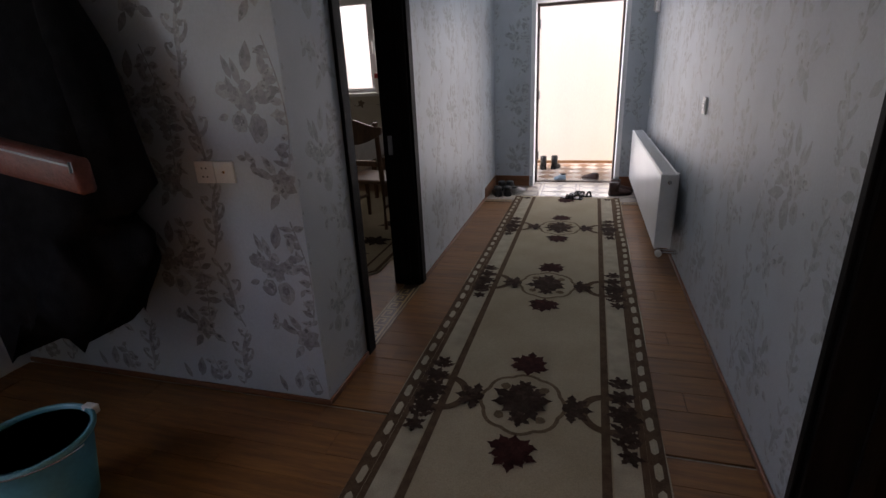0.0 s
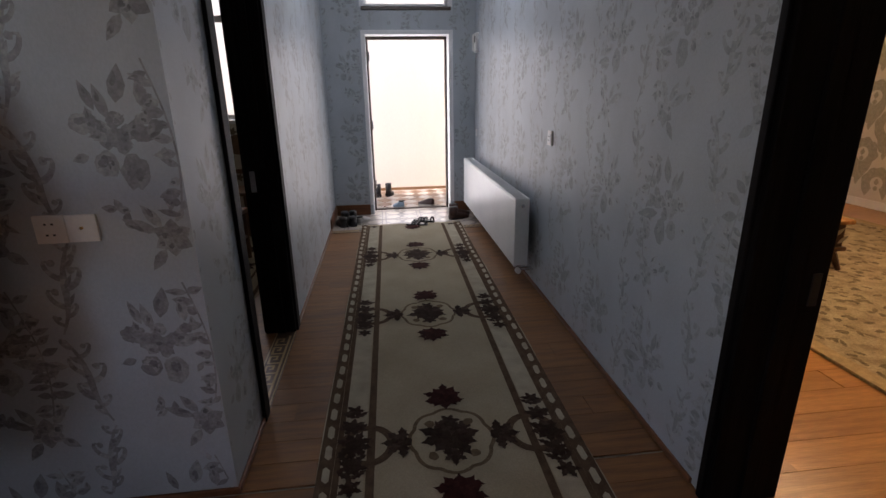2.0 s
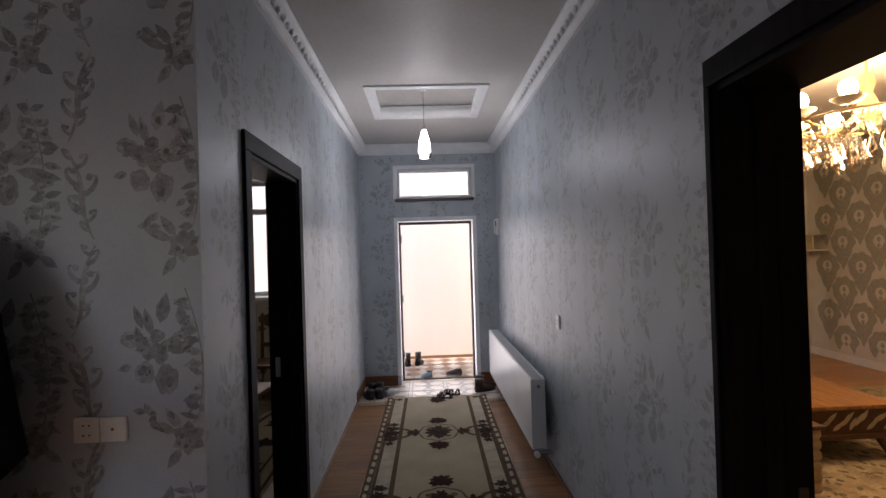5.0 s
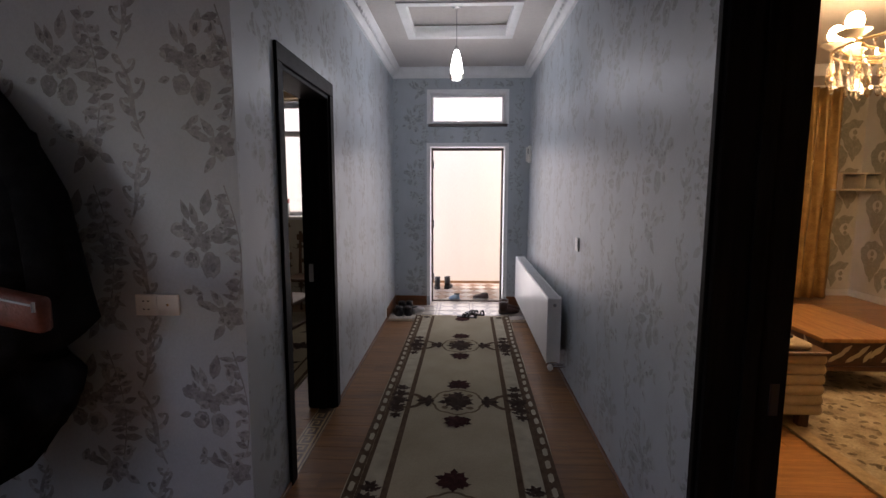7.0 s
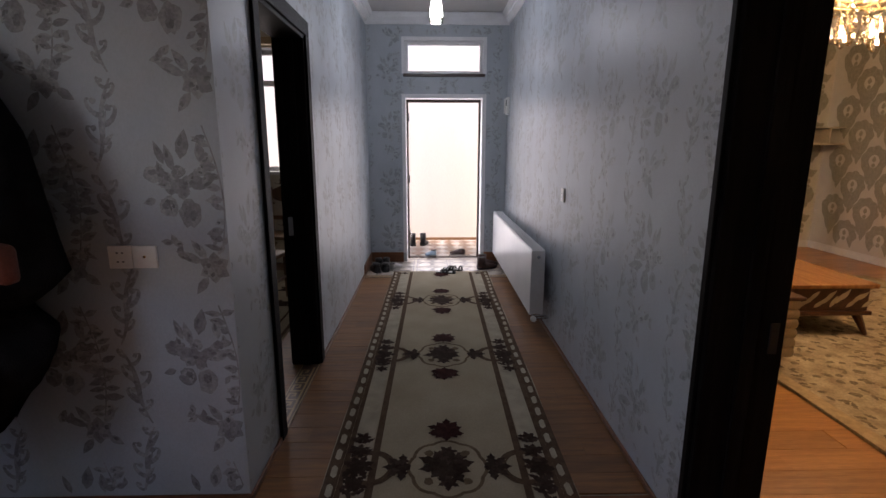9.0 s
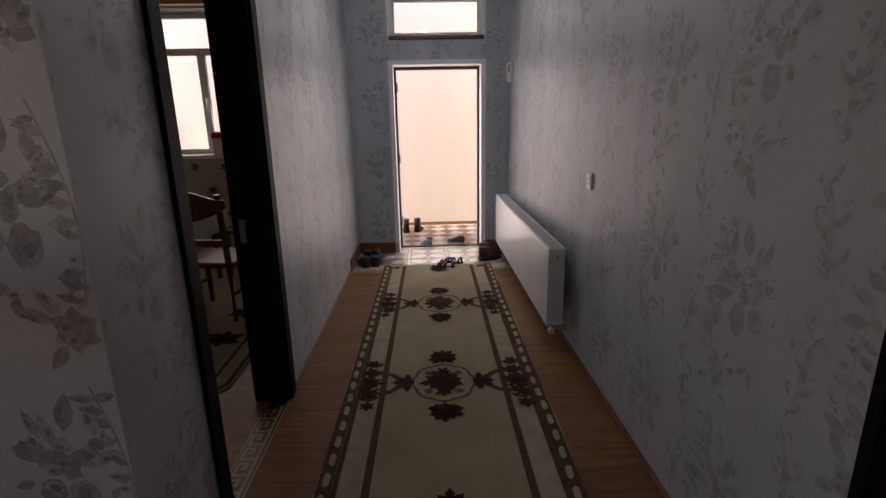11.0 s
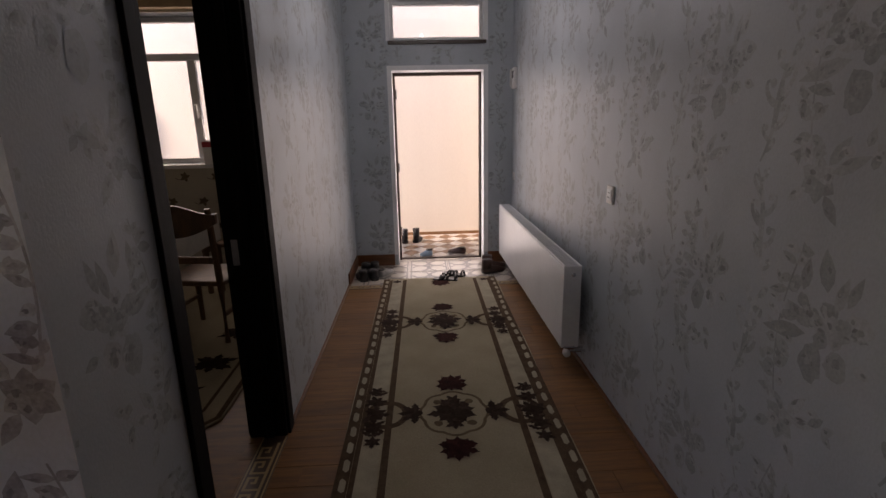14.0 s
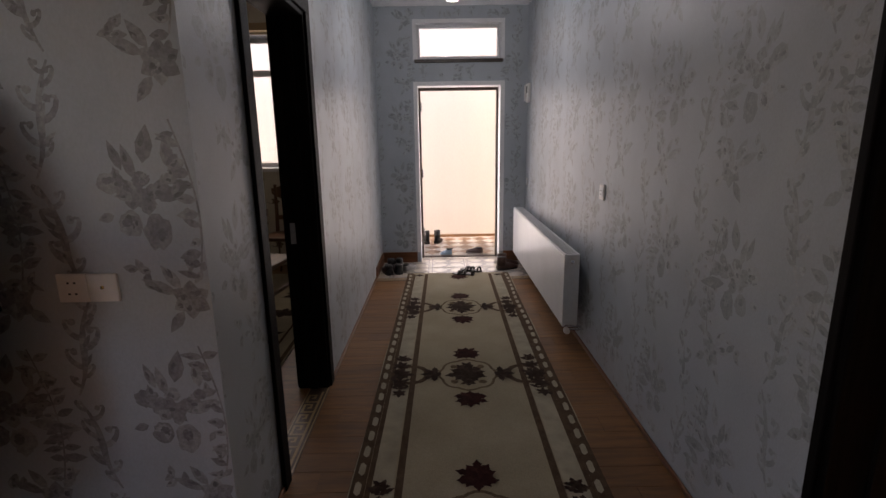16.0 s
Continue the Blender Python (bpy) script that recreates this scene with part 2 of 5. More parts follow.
def join(bm, other, m=None):
    """Add the geometry of other to bm, and free other."""
    if m is not None:
        other.transform(m)
    tmp = bpy.data.meshes.new("tmp")
    other.to_mesh(tmp)
    other.free()
    bm.from_mesh(tmp)
    bpy.data.meshes.remove(tmp)
    return bm


def lathe(profile, seg=24, bm=None, center=(0, 0, 0), scale_y=1.0):
    """A body turned round z from (radius, height) pairs."""
    bm = bm or bmesh.new()
    rings = []
    for r, z in profile:
        rings.append([bm.verts.new((center[0] + r * math.cos(2 * math.pi * i / seg), center[1] + scale_y * r * math.sin(2 * math.pi * i / seg), center[2] + z)) for i in range(seg)])
    for a, b in zip(rings, rings[1:]):
        for i in range(seg):
            j = (i + 1) % seg
            bm.faces.new((a[i], a[j], b[j], b[i]))
    for ring in (rings[0], rings[-1]):
        if profile[rings.index(ring)][0] > 1e-4:
            bm.faces.new(ring)
    return bm


def tube(points, radius, seg=8, bm=None):
    """A round bar along points; radius may be one number or one for each point."""
    bm = bm or bmesh.new()
    pts = [Vector(p) for p in points]
    rads = radius if isinstance(radius, (list, tuple)) else [radius] * len(pts)
    rings = []
    for i, p in enumerate(pts):
        d = (pts[min(i + 1, len(pts) - 1)] - pts[max(i - 1, 0)]).normalized()
        side = d.cross(Vector((0, 0, 1)))
        if side.length < 1e-3:
            side = Vector((1, 0, 0))
        side.normalize()
        up = side.cross(d)
        rings.append([bm.verts.new(p + rads[i] * (math.cos(2 * math.pi * k / seg) * side + math.sin(2 * math.pi * k / seg) * up)) for k in range(seg)])
    for a, b in zip(rings, rings[1:]):
        for k in range(seg):
            j = (k + 1) % seg
            bm.faces.new((a[k], a[j], b[j], b[k]))
    bm.faces.new(rings[0])
    bm.faces.new(rings[-1])
    return bm


def poly(points, lo, hi, bm=None):
    """A flat shape of (x, y) points with thickness from lo to hi."""
    bm = bm or bmesh.new()
    a = [bm.verts.new((x, y, lo)) for x, y in points]
    b = [bm.verts.new((x, y, hi)) for x, y in points]
    bm.faces.new(a[::-1])
    bm.faces.new(b)
    k = len(points)
    for i in range(k):
        bm.faces.new((a[i], a[(i + 1) % k], b[(i + 1) % k], b[i]))
    return bm


def structure(name, bm, mat, label="", smooth=False, category=""):
    return tagged(link_mesh(name, bm, mat, None, label, smooth), label, category, kind="structure")


# flat ornament outlines, as lists of (u, v)
def leaf(u, v, length, width, angle, jag=0):
    c, s = math.cos(angle), math.sin(angle)
    half = ((0, 0.02), (0.22, 0.8), (0.5, 1.0), (0.78, 0.55), (1, 0.02))
    if jag:
        half = ((0, 0.05), (0.15, 0.8), (0.3, 0.5), (0.42, 1.0), (0.58, 0.55), (0.7, 0.75), (0.82, 0.3), (1, 0.0))
    up = [(length * a, width / 2 * b) for a, b in half]
    pts = up + [(a, -b) for a, b in reversed(up)]
    return [(u + c * a - s * b, v + s * a + c * b) for a, b in pts]


def blob(u, v, r, rng, k=11, rough=0.22, squash=1.0):
    return [(u + r * (1 + rng.uniform(-rough, rough)) * math.cos(2 * math.pi * i / k), v + squash * r * (1 + rng.uniform(-rough, rough)) * math.sin(2 * math.pi * i / k)) for i in range(k)]


def ribbon(points, width):
    """A band along a line of points; width tapers to its end where two widths are given."""
    w0, w1 = width if isinstance(width, tuple) else (width, width)
    left, right = [], []
    for i, p in enumerate(points):
        a, b = points[max(i - 1, 0)], points[min(i + 1, len(points) - 1)]
        dx, dy = b[0] - a[0], b[1] - a[1]
        d = math.hypot(dx, dy) or 1
        w = (w0 + (w1 - w0) * i / (len(points) - 1)) / 2
        left.append((p[0] - dy / d * w, p[1] + dx / d * w))
        right.append((p[0] + dy / d * w, p[1] - dx / d * w))
    return [[left[i], left[i + 1], right[i + 1], right[i]] for i in range(len(points) - 1)]


def flower(u, v, r, rng, petals=8, turn=0.0):
    out = [leaf(u, v, r * rng.uniform(0.85, 1.15), r * 0.62, turn + 2 * math.pi * i / petals, 1) for i in range(petals)]
    out.append(blob(u, v, r * 0.42, rng))
    return out


def flat_mesh(name, shapes, to_world, mat, parent, label="", lift=0.0012, step=0.0003):
    """Thin printed shapes, each a hair above the last of a few layers."""
    verts, faces = [], []
    for i, s in enumerate(shapes):
        h = lift + step * (i % 5) + 0.00001 * (i % 61)
        base = len(verts)
        verts += [to_world(u, v, h) for u, v in s]
        faces.append(list(range(base, base + len(s))))
    me = bpy.data.meshes.new(name)
    me.from_pydata(verts, [], faces)
    me.materials.append(mat)
    ob = new(name, me)
    ob.parent = parent
    if label:
        ob["label"] = label
    return ob


# ---- the setting ----
XL, XR, YE, YF, ZC = -0.94, 0.772, 6.09, 1.69, 3.00      # hall's left and right walls, end wall, socket wall, ceiling
LT, RT = -1.115, 1.03                                    # far faces of the two side walls
YO = 6.36                                                # outer face of the end wall
LDO = (2.17, 3.04, 2.135)                                 # kitchen doorway: from, to, height
RDO = (0.33, 1.43, 2.145)                                 # living room doorway
XV, YB = -2.75, -1.70                                    # left and back of the lobby


def wall_y(name, x0, x1, y0, y1, z1, gaps, mat, label):
    """A wall along y with gaps (from, to, bottom, top)."""
    bm, y = bmesh.new(), y0
    for g0, g1, b, t in sorted(gaps):
        box(x0, y, 0, x1, g0, z1, bm)
        if b > 0:
            box(x0, g0, 0, x1, g1, b, bm)
        box(x0, g0, t, x1, g1, z1, bm)
        y = g1
    box(x0, y, 0, x1, y1, z1, bm)
    return structure(name, bm, mat, label, category="wall")


def wall_x(name, x0, x1, y0, y1, z1, gaps, mat, label):
    bm, x = bmesh.new(), x0
    for g0, g1, spans in sorted(gaps):
        box(x, y0, 0, g0, y1, z1, bm)
        z = 0
        for b, t in spans:
            if b > z:
                box(g0, y0, z, g1, y1, b, bm)
            z = t
        box(g0, y0, z, g1, y1, z1, bm)
        x = g1
    box(x, y0, 0, x1, y1, z1, bm)
    return structure(name, bm, mat, label, category="wall")


ZT = 3.25
hall_label = "pale grey embossed wallpaper wall with floral print"
wall_right = wall_y("wall_right", XR, RT, YB, YO + 0.02, ZT, [(RDO[0], RDO[1], 0, RDO[2])], PAPER, hall_label)
wall_left = wall_y("wall_left", LT, XL, YF, YE, ZT, [(LDO[0], LDO[1], 0, LDO[2])], PAPER, hall_label)
wall_socket = wall_x("wall_socket", XV, LT, YF, YF + 0.2, ZT, [], PAPER, hall_label)
DX0, DX1, DTOP = -0.485, 0.48, 2.056
TRB, TRT = 2.325, 2.715
KX0, KX1, KZ0, KZ1 = -3.38, -1.77, 1.16, 2.61
wall_end = wall_x("wall_end", -4.30, XR, YE, YO, ZT, [(DX0, DX1, [(0, DTOP), (TRB, TRT)]), (KX0, KX1, [(KZ0, KZ1)])], PAPER, "pale grey floral wallpaper end wall around the front door")
# gap for the unseen window added to let light in
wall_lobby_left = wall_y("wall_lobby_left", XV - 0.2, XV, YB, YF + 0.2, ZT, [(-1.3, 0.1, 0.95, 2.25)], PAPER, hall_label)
wall_lobby_back = wall_x("wall_lobby_back", XV - 0.2, RT, YB - 0.2, YB, ZT, [], PAPER, hall_label)
ceiling = bmesh.new()
RX0, RX1, RY0, RY1 = -0.605, 0.42, 3.885, 4.85
box(XV - 0.2, YB, ZC, RT, RY0, ZC + 0.16, ceiling)
box(LT, RY1, ZC, RT, YO, ZC + 0.16, ceiling)
box(LT, RY0, ZC, RX0, RY1, ZC + 0.16, ceiling)
box(RX1, RY0, ZC, RT, RY1, ZC + 0.16, ceiling)
box(RX0, RY0, ZC + 0.12, RX1, RY1, ZC + 0.16, ceiling)
structure("ceiling", ceiling, CEIL, "smooth off-white hall ceiling with a recessed panel", category="ceiling")


def moulding(run, depth=0.10, drop=0.12):
    """A stepped cornice profile (out from the wall, down from the ceiling)."""
    return [(0, 0), (depth, 0), (depth, -0.015), (depth * 0.86, -0.03), (depth * 0.72, -0.055), (depth * 0.42, -0.08), (depth * 0.30, -0.10), (depth * 0.24, -drop), (0, -drop)]


def cornice(name, a, b, inward, label):
    """From point a to b along the wall, the profile going inward."""
    bm = bmesh.new()
    rings = []
    for p in (a, b):
        rings.append([bm.verts.new((p[0] + inward[0] * d, p[1] + inward[1] * d, ZC - 0.002 + h)) for d, h in moulding(0)])
    k = len(rings[0])
    for i in range(k):
        bm.faces.new((rings[0][i], rings[0][(i + 1) % k], rings[1][(i + 1) % k], rings[1][i]))
    bm.faces.new(rings[0])
    bm.faces.new(rings[1])
    length = math.hypot(b[0] - a[0], b[1] - a[1])
    if length > 3:
        n = int(length / 0.085)
        for i in range(n):
            t = (i + 0.5) / n
            cx, cy = a[0] + (b[0] - a[0]) * t + inward[0] * 0.066, a[1] + (b[1] - a[1]) * t + inward[1] * 0.066
            egg = bmesh.new()
            bmesh.ops.create_icosphere(egg, subdivisions=1, radius=0.026)
            join(bm, egg, pose(cx, cy, ZC - 0.066) @ Matrix.Diagonal((0.55, 0.85, 1.2, 1)))
    return structure(name, bm, PLASTER, label, category="cornice")


cl = "white plaster cornice with egg moulding"
cornice("trim_cornice_right", (XR, YB), (XR, YE - 0.1), (-1, 0), cl)
cornice("trim_cornice_left", (XL, YF), (XL, YE - 0.1), (1, 0), cl)
cornice("trim_cornice_end", (XL, YE), (XR, YE), (0, -1), cl)
recess = bmesh.new()
for dz, w in ((0.0, 0.075), (0.05, 0.05)):
    z0, z1 = ZC - 0.012 + dz, ZC + 0.05 + dz
    e = 0.0 if dz == 0 else 0.0
    box(RX0 + e, RY0, z0, RX0 + w, RY1, z1, recess)
    box(RX1 - w, RY0, z0, RX1, RY1, z1, recess)
    box(RX0 + w, RY0, z0, RX1 - w, RY0 + w, z1, recess)
    box(RX0 + w, RY1 - w, z0, RX1 - w, RY1, z1, recess)
structure("trim_ceiling_recess", recess, PLASTER, "white stepped moulding round the ceiling recess", category="moulding")

# floors
floor_base = box(XV, YB, -0.12, RT, YF, -0.008)
box(LT, YF, -0.12, RT, 5.38, -0.008, floor_base)
floor = structure("floor", floor_base, GROUT, "red-brown laminate plank floor of the hall", category="floor")
floor_living = structure("floor_living", box(RT, -2.2, -0.12, 5.65, 7.1, -0.008), GROUT, "glossy orange parquet floor of the living room", category="floor")
floor_kitchen = structure("floor_kitchen", box(-4.3, YF + 0.2, -0.12, LT, YE, -0.012), LAMINATE, "brown laminate kitchen floor", category="floor")
floor_entry = structure("floor_entry", box(LT, 5.38, -0.12, XR, YO, -0.008), GROUT, "white glazed entry tiles with grey scroll ornament", category="floor")
pavement = structure("pavement", box(-9, YO, -0.16, 3.0, 8.2, -0.012), GROUT, "veranda floor of white and tan lozenge tiles", category="pavement")
ground = structure("ground", poly([(-300, -300), (300, -300), (300, 300), (-300, 300)], -0.40, -0.30), GROUT, "bare grey yard ground", category="ground")
wall_porch = structure("wall_porch", box(-9, 7.66, -0.16, 3.0, 7.91, 3.05), STUCCO, "bright cream rendered wall of the veranda", category="wall")
structure("baseboard_porch", box(-9, 7.645, -0.012, 3.0, 7.659, 0.03), TILETAN, "thin tan tile skirting", category="skirting")

# other rooms
wall_living_damask = wall_y("wall_living_damask", 5.500, 5.700, -2.2, 7.1, ZT, [], DAMASK_PAPER, "cream wallpaper wall with olive damask medallions")
wall_living_curtain = wall_x("wall_living_curtain", RT, 5.500, 6.95, 7.1, ZT, [], DAMASK_PAPER, "cream wallpaper wall behind gold curtains")
structure("wall_living_back", box(RT, -2.4, 0, 5.700, -2.2, ZT), DAMASK_PAPER, "plain cream living room wall", category="wall")
structure("wall_living_side", box(RT, -2.2, 0, RT + 0.01, RDO[0] - 0.1, ZT), DAMASK_PAPER, "plain cream living room wall", category="wall")
structure("ceiling_living", box(RT, -2.2, ZC, 5.500, 6.95, ZC + 0.16), CEIL, "cream living room ceiling", category="ceiling")
step = bmesh.new()
box(RT + 0.02, 6.0, ZC - 0.14, 5.490, 6.94, ZC - 0.004, step)
structure("ceiling_step", step, CEIL, "lowered cream ceiling band over the curtains", category="ceiling")
wall_y("wall_kitchen_left", -4.5, -4.3, YF, YO, ZT, [], KITCHEN_PAPER, "plain beige kitchen wall")
structure("wall_kitchen_near", box(-4.3, YF, 0, XV - 0.2, YF + 0.2, ZT), KITCHEN_PAPER, "beige kitchen wall", category="wall")
kl = bmesh.new()
box(-4.3, YE - 0.012, 0, LT, YE - 0.002, KZ0 - 0.04, kl)
box(-4.3, YE - 0.012, KZ0 - 0.04, KX0, YE - 0.002, ZC, kl)
box(KX1, YE - 0.012, KZ0 - 0.04, LT, YE - 0.002, ZC, kl)
box(KX0, YE - 0.012, KZ1, KX1, YE - 0.002, ZC, kl)
kitchen_lining = structure("wall_kitchen_window", kl, KITCHEN_PAPER, "beige wallpaper with small brown motifs under the window", category="wall")
structure("ceiling_kitchen", box(-4.3, YF + 0.2, ZC, LT, YE, ZC + 0.16), CEIL, "off-white kitchen ceiling", category="ceiling")


# ---- doors and windows ----
def doorway(name, x_face, x_back, y0, y1, top, out, label, c=0.075):
    """Dark lining and casing of a doorway in a wall along y; out is the side of the hall (+1 or -1)."""
    d = thing(name, (0, 0, 0), 0, label, "door frame")
    d["kind"] = "structure"
    xa, xb = min(x_face, x_back), max(x_face, x_back)
    t = 0.035
    part("jamb", box(xa - 0.004, y0 - 0.002, 0, xb + 0.004, y0 + t, top, bevel=0.003), DARKWOOD, d)
    part("jamb", box(xa - 0.004, y1 - t, 0, xb + 0.004, y1 + 0.002, top, bevel=0.003), DARKWOOD, d)
    part("head", box(xa - 0.004, y0 + t, top - t, xb + 0.004, y1 - t, top + 0.002, bevel=0.003), DARKWOOD, d)
    for face, o in ((x_face, out), (x_back, -out)):
        f0, f1 = sorted((face + o * 0.001, face + o * 0.018))
        part("casing", box(f0, y0 - c + 0.01, 0, f1, y0 + 0.012, top - 0.012, bevel=0.004), DARKWOOD, d)
        part("casing", box(f0, y1 - 0.012, 0, f1, y1 + c - 0.01, top - 0.012, bevel=0.004), DARKWOOD, d)
        part("casing", box(f0, y0 - c + 0.01, top - 0.012, f1, y1 + c - 0.01, top + 0.075, bevel=0.004), DARKWOOD, d)
    xm = (xa + xb) / 2
    part("door_stop", box(xm - 0.02, y1 - t - 0.014, 0, xm + 0.03, y1 - t - 0.0005, top - t, bevel=0.002), DARKWOOD, d)
    return d


d1 = doorway("door_1", XL, LT, LDO[0], LDO[1], LDO[2], 1, "black-brown wooden door lining of the kitchen doorway, standing open")
plate = part("strike_plate", box(LT + 0.025, LDO[1] - 0.040, 0.90, LT + 0.055, LDO[1] - 0.0355, 1.02, bevel=0.001), GREYMETAL, d1, "small steel strike plate")
d2 = doorway("door_2", XR, RT, RDO[0], RDO[1], RDO[2], -1, "black-brown wooden door lining of the living room doorway, standing open", 0.03)
part("strike_plate", box(RT - 0.05, RDO[1] - 0.040, 0.77, RT - 0.02, RDO[1] - 0.0355, 0.88, bevel=0.001), BLACKPLASTIC, d2, "small steel strike plate")

# front door: white reveal, dark frame at the outer face, leaf swung outwards out of sight
d3 = thing("door_3", (0, 0, 0), 0, "white plastered front doorway with a thin dark brown frame, open", "door frame")
d3["kind"] = "structure"
for a, b in ((DX0, DX0 + 0.012), (DX1 - 0.012, DX1)):
    part("reveal", box(a - 0.001, YE - 0.006, 0, b, YO - 0.07, DTOP), PLASTER, d3, "white plaster reveal")
part("reveal", box(DX0 + 0.012, YE - 0.006, DTOP - 0.012, DX1 - 0.012, YO - 0.07, DTOP + 0.001), PLASTER, d3, "white plaster reveal")
for a, b in ((DX0 - 0.035, DX0 - 0.001), (DX1 + 0.001, DX1 + 0.035)):
    part("trim", box(a, YE - 0.007, 0.12, b, YE - 0.0005, DTOP + 0.035), PLASTER, d3, "white plaster edge")
part("trim", box(DX0 - 0.001, YE - 0.007, DTOP + 0.001, DX1 + 0.001, YE - 0.0005, DTOP + 0.035), PLASTER, d3, "white plaster edge")
part("jamb", box(DX0, YO - 0.069, 0, DX0 + 0.035, YO + 0.01, DTOP - 0.02, bevel=0.004), FRAMEWOOD, d3)
jr = part("jamb", box(DX1 - 0.035, YO - 0.069, 0, DX1, YO + 0.01, DTOP - 0.02, bevel=0.004), FRAMEWOOD, d3)
part("head", box(DX0, YO - 0.069, DTOP - 0.045, DX1, YO + 0.01, DTOP - 0.013, bevel=0.004), FRAMEWOOD, d3)
part("threshold", box(DX0 + 0.035, YO - 0.05, -0.008, DX1 - 0.035, YO + 0.01, 0.012, bevel=0.004), FRAMEWOOD, d3)
part("strike_plate", box(DX1 - 0.039, YO - 0.05, 1.0, DX1 - 0.0345, YO - 0.02, 1.1), CHROME, d3)
for hz in (0.28, 1.0, 1.78):
    part("hinge", lathe([(0.009, 0), (0.009, 0.1)], 10, center=(DX0 + 0.043, YO - 0.03, hz)), CHROME, d3)


def window(name, x0, x1, z0, z1, y, bars, label, beam=0.05):
    """Frame, bars (axis, place, half width) and panes of a window in a wall along x."""
    w = thing(name, (0, 0, 0), 0, label, "window")
    w["kind"] = "structure"
    part("window_frame", box(x0, y, z0, x0 + beam, y + 0.06, z1, bevel=0.006), UPVC, w)
    part("window_frame", box(x1 - beam, y, z0, x1, y + 0.06, z1, bevel=0.006), UPVC, w)
    part("window_frame", box(x0 + beam, y, z0, x1 - beam, y + 0.06, z0 + beam, bevel=0.006), UPVC, w)
    part("window_frame", box(x0 + beam, y, z1 - beam, x1 - beam, y + 0.06, z1, bevel=0.006), UPVC, w)
    for axis, p, h, a, b in bars:
        if axis == "z":
            part("glazing_bar", box(a, y + 0.001, p - h, b, y + 0.059, p + h, bevel=0.006), UPVC, w)
        else:
            part("glazing_bar", box(p - h, y + 0.001, a, p + h, y + 0.059, b, bevel=0.006), UPVC, w)
    return w


w1 = window("window_1", DX0, DX1, TRB, TRT, YO - 0.18, [], "white framed transom window above the front door", 0.045)
g = part("pane", box(DX0 + 0.04, YO - 0.155, TRB + 0.04, DX1 - 0.04, YO - 0.149, TRT - 0.04), CLEAR, w1)
g.visible_shadow = False
part("window_sill", box(DX0 - 0.012, YE - 0.035, TRB - 0.035, DX1 + 0.012, YE + 0.20, TRB - 0.001, bevel=0.004), FRAMEWOOD, w1, "dark brown wooden sill")
part("trim", box(DX0 - 0.03, YE - 0.007, TRB, DX0 - 0.001, YE - 0.0005, TRT + 0.03), PLASTER, w1)
part("trim", box(DX1 + 0.001, YE - 0.007, TRB, DX1 + 0.03, YE - 0.0005, TRT + 0.03), PLASTER, w1)
part("trim", box(DX0 - 0.001, YE - 0.007, TRT + 0.001, DX1 + 0.001, YE - 0.0005, TRT + 0.03), PLASTER, w1)
for a, b in ((DX0, DX0 + 0.01), (DX1 - 0.01, DX1)):
    part("reveal", box(a, YE - 0.006, TRB, b, YO - 0.18, TRT - 0.01), PLASTER, w1)
part("reveal", box(DX0, YE - 0.006, TRT - 0.01, DX1, YO - 0.18, TRT + 0.001), PLASTER, w1)

w2 = window("window_2", KX0, KX1, KZ0, KZ1, 6.30, [("z", 2.23, 0.035, KX0 + 0.05, KX1 - 0.05), ("x", -2.54, 0.04, KZ0 + 0.05, 2.195)], "white framed kitchen window with a transom light")
for a, b, c, d in ((KX0 + 0.05, -2.58, KZ0 + 0.05, 2.195), (-2.50, KX1 - 0.05, KZ0 + 0.05, 2.195), (KX0 + 0.05, KX1 - 0.05, 2.265, KZ1 - 0.05)):
    g = part("pane", box(a, 6.327, c, b, 6.333, d), CLEAR, w2)
    g.visible_shadow = False
part("window_sill", box(KX0 - 0.06, YE - 0.10, KZ0 - 0.039, KX1 + 0.06, 6.30, KZ0 - 0.001, bevel=0.005), UPVC, w2, "white window sill board")
part("window_handle", box(-2.552, 6.275, 1.62, -2.528, 6.30, 1.76, bevel=0.004), UPVC, w2)
rod = thing("curtain_rail", (0, 0, 0), 0, "cream wooden curtain rail above the kitchen window", "curtain rail")
part("rail", box(KX0 - 0.25, YE - 0.12, KZ1 + 0.02, KX1 + 0.2, YE - 0.013, KZ1 + 0.10, bevel=0.006), KEYPALE, rod)

# skirtings
structure("baseboard_end", box(XL + 0.002, YE - 0.016, -0.008, DX0 - 0.036, YE - 0.001, 0.125, bevel=0.003), SKIRT, "red-brown tile skirting beside the front door", category="skirting")
structure("baseboard_end_right", box(DX1 + 0.036, YE - 0.016, -0.008, XR - 0.002, YE - 0.001, 0.125, bevel=0.003), SKIRT, "red-brown tile skirting beside the front door", category="skirting")
structure("baseboard_entry_left", box(XL + 0.001, 5.38, -0.008, XL + 0.014, YE - 0.017, 0.125, bevel=0.003), SKIRT, "red-brown tile skirting", category="skirting")
structure("baseboard_entry_right", box(XR - 0.014, 5.38, -0.008, XR - 0.001, YE - 0.017, 0.125, bevel=0.003), SKIRT, "red-brown tile skirting", category="skirting")
structure("baseboard_left_far", box(XL + 0.001, LDO[1] + 0.066, 0, XL + 0.014, 5.379, 0.028, bevel=0.004), SKIRT, "narrow red-brown wooden skirting", category="skirting")
structure("baseboard_left_near", box(XL + 0.001, YF, 0, XL + 0.014, LDO[0] - 0.066, 0.028, bevel=0.004), SKIRT, "narrow red-brown wooden skirting", category="skirting")
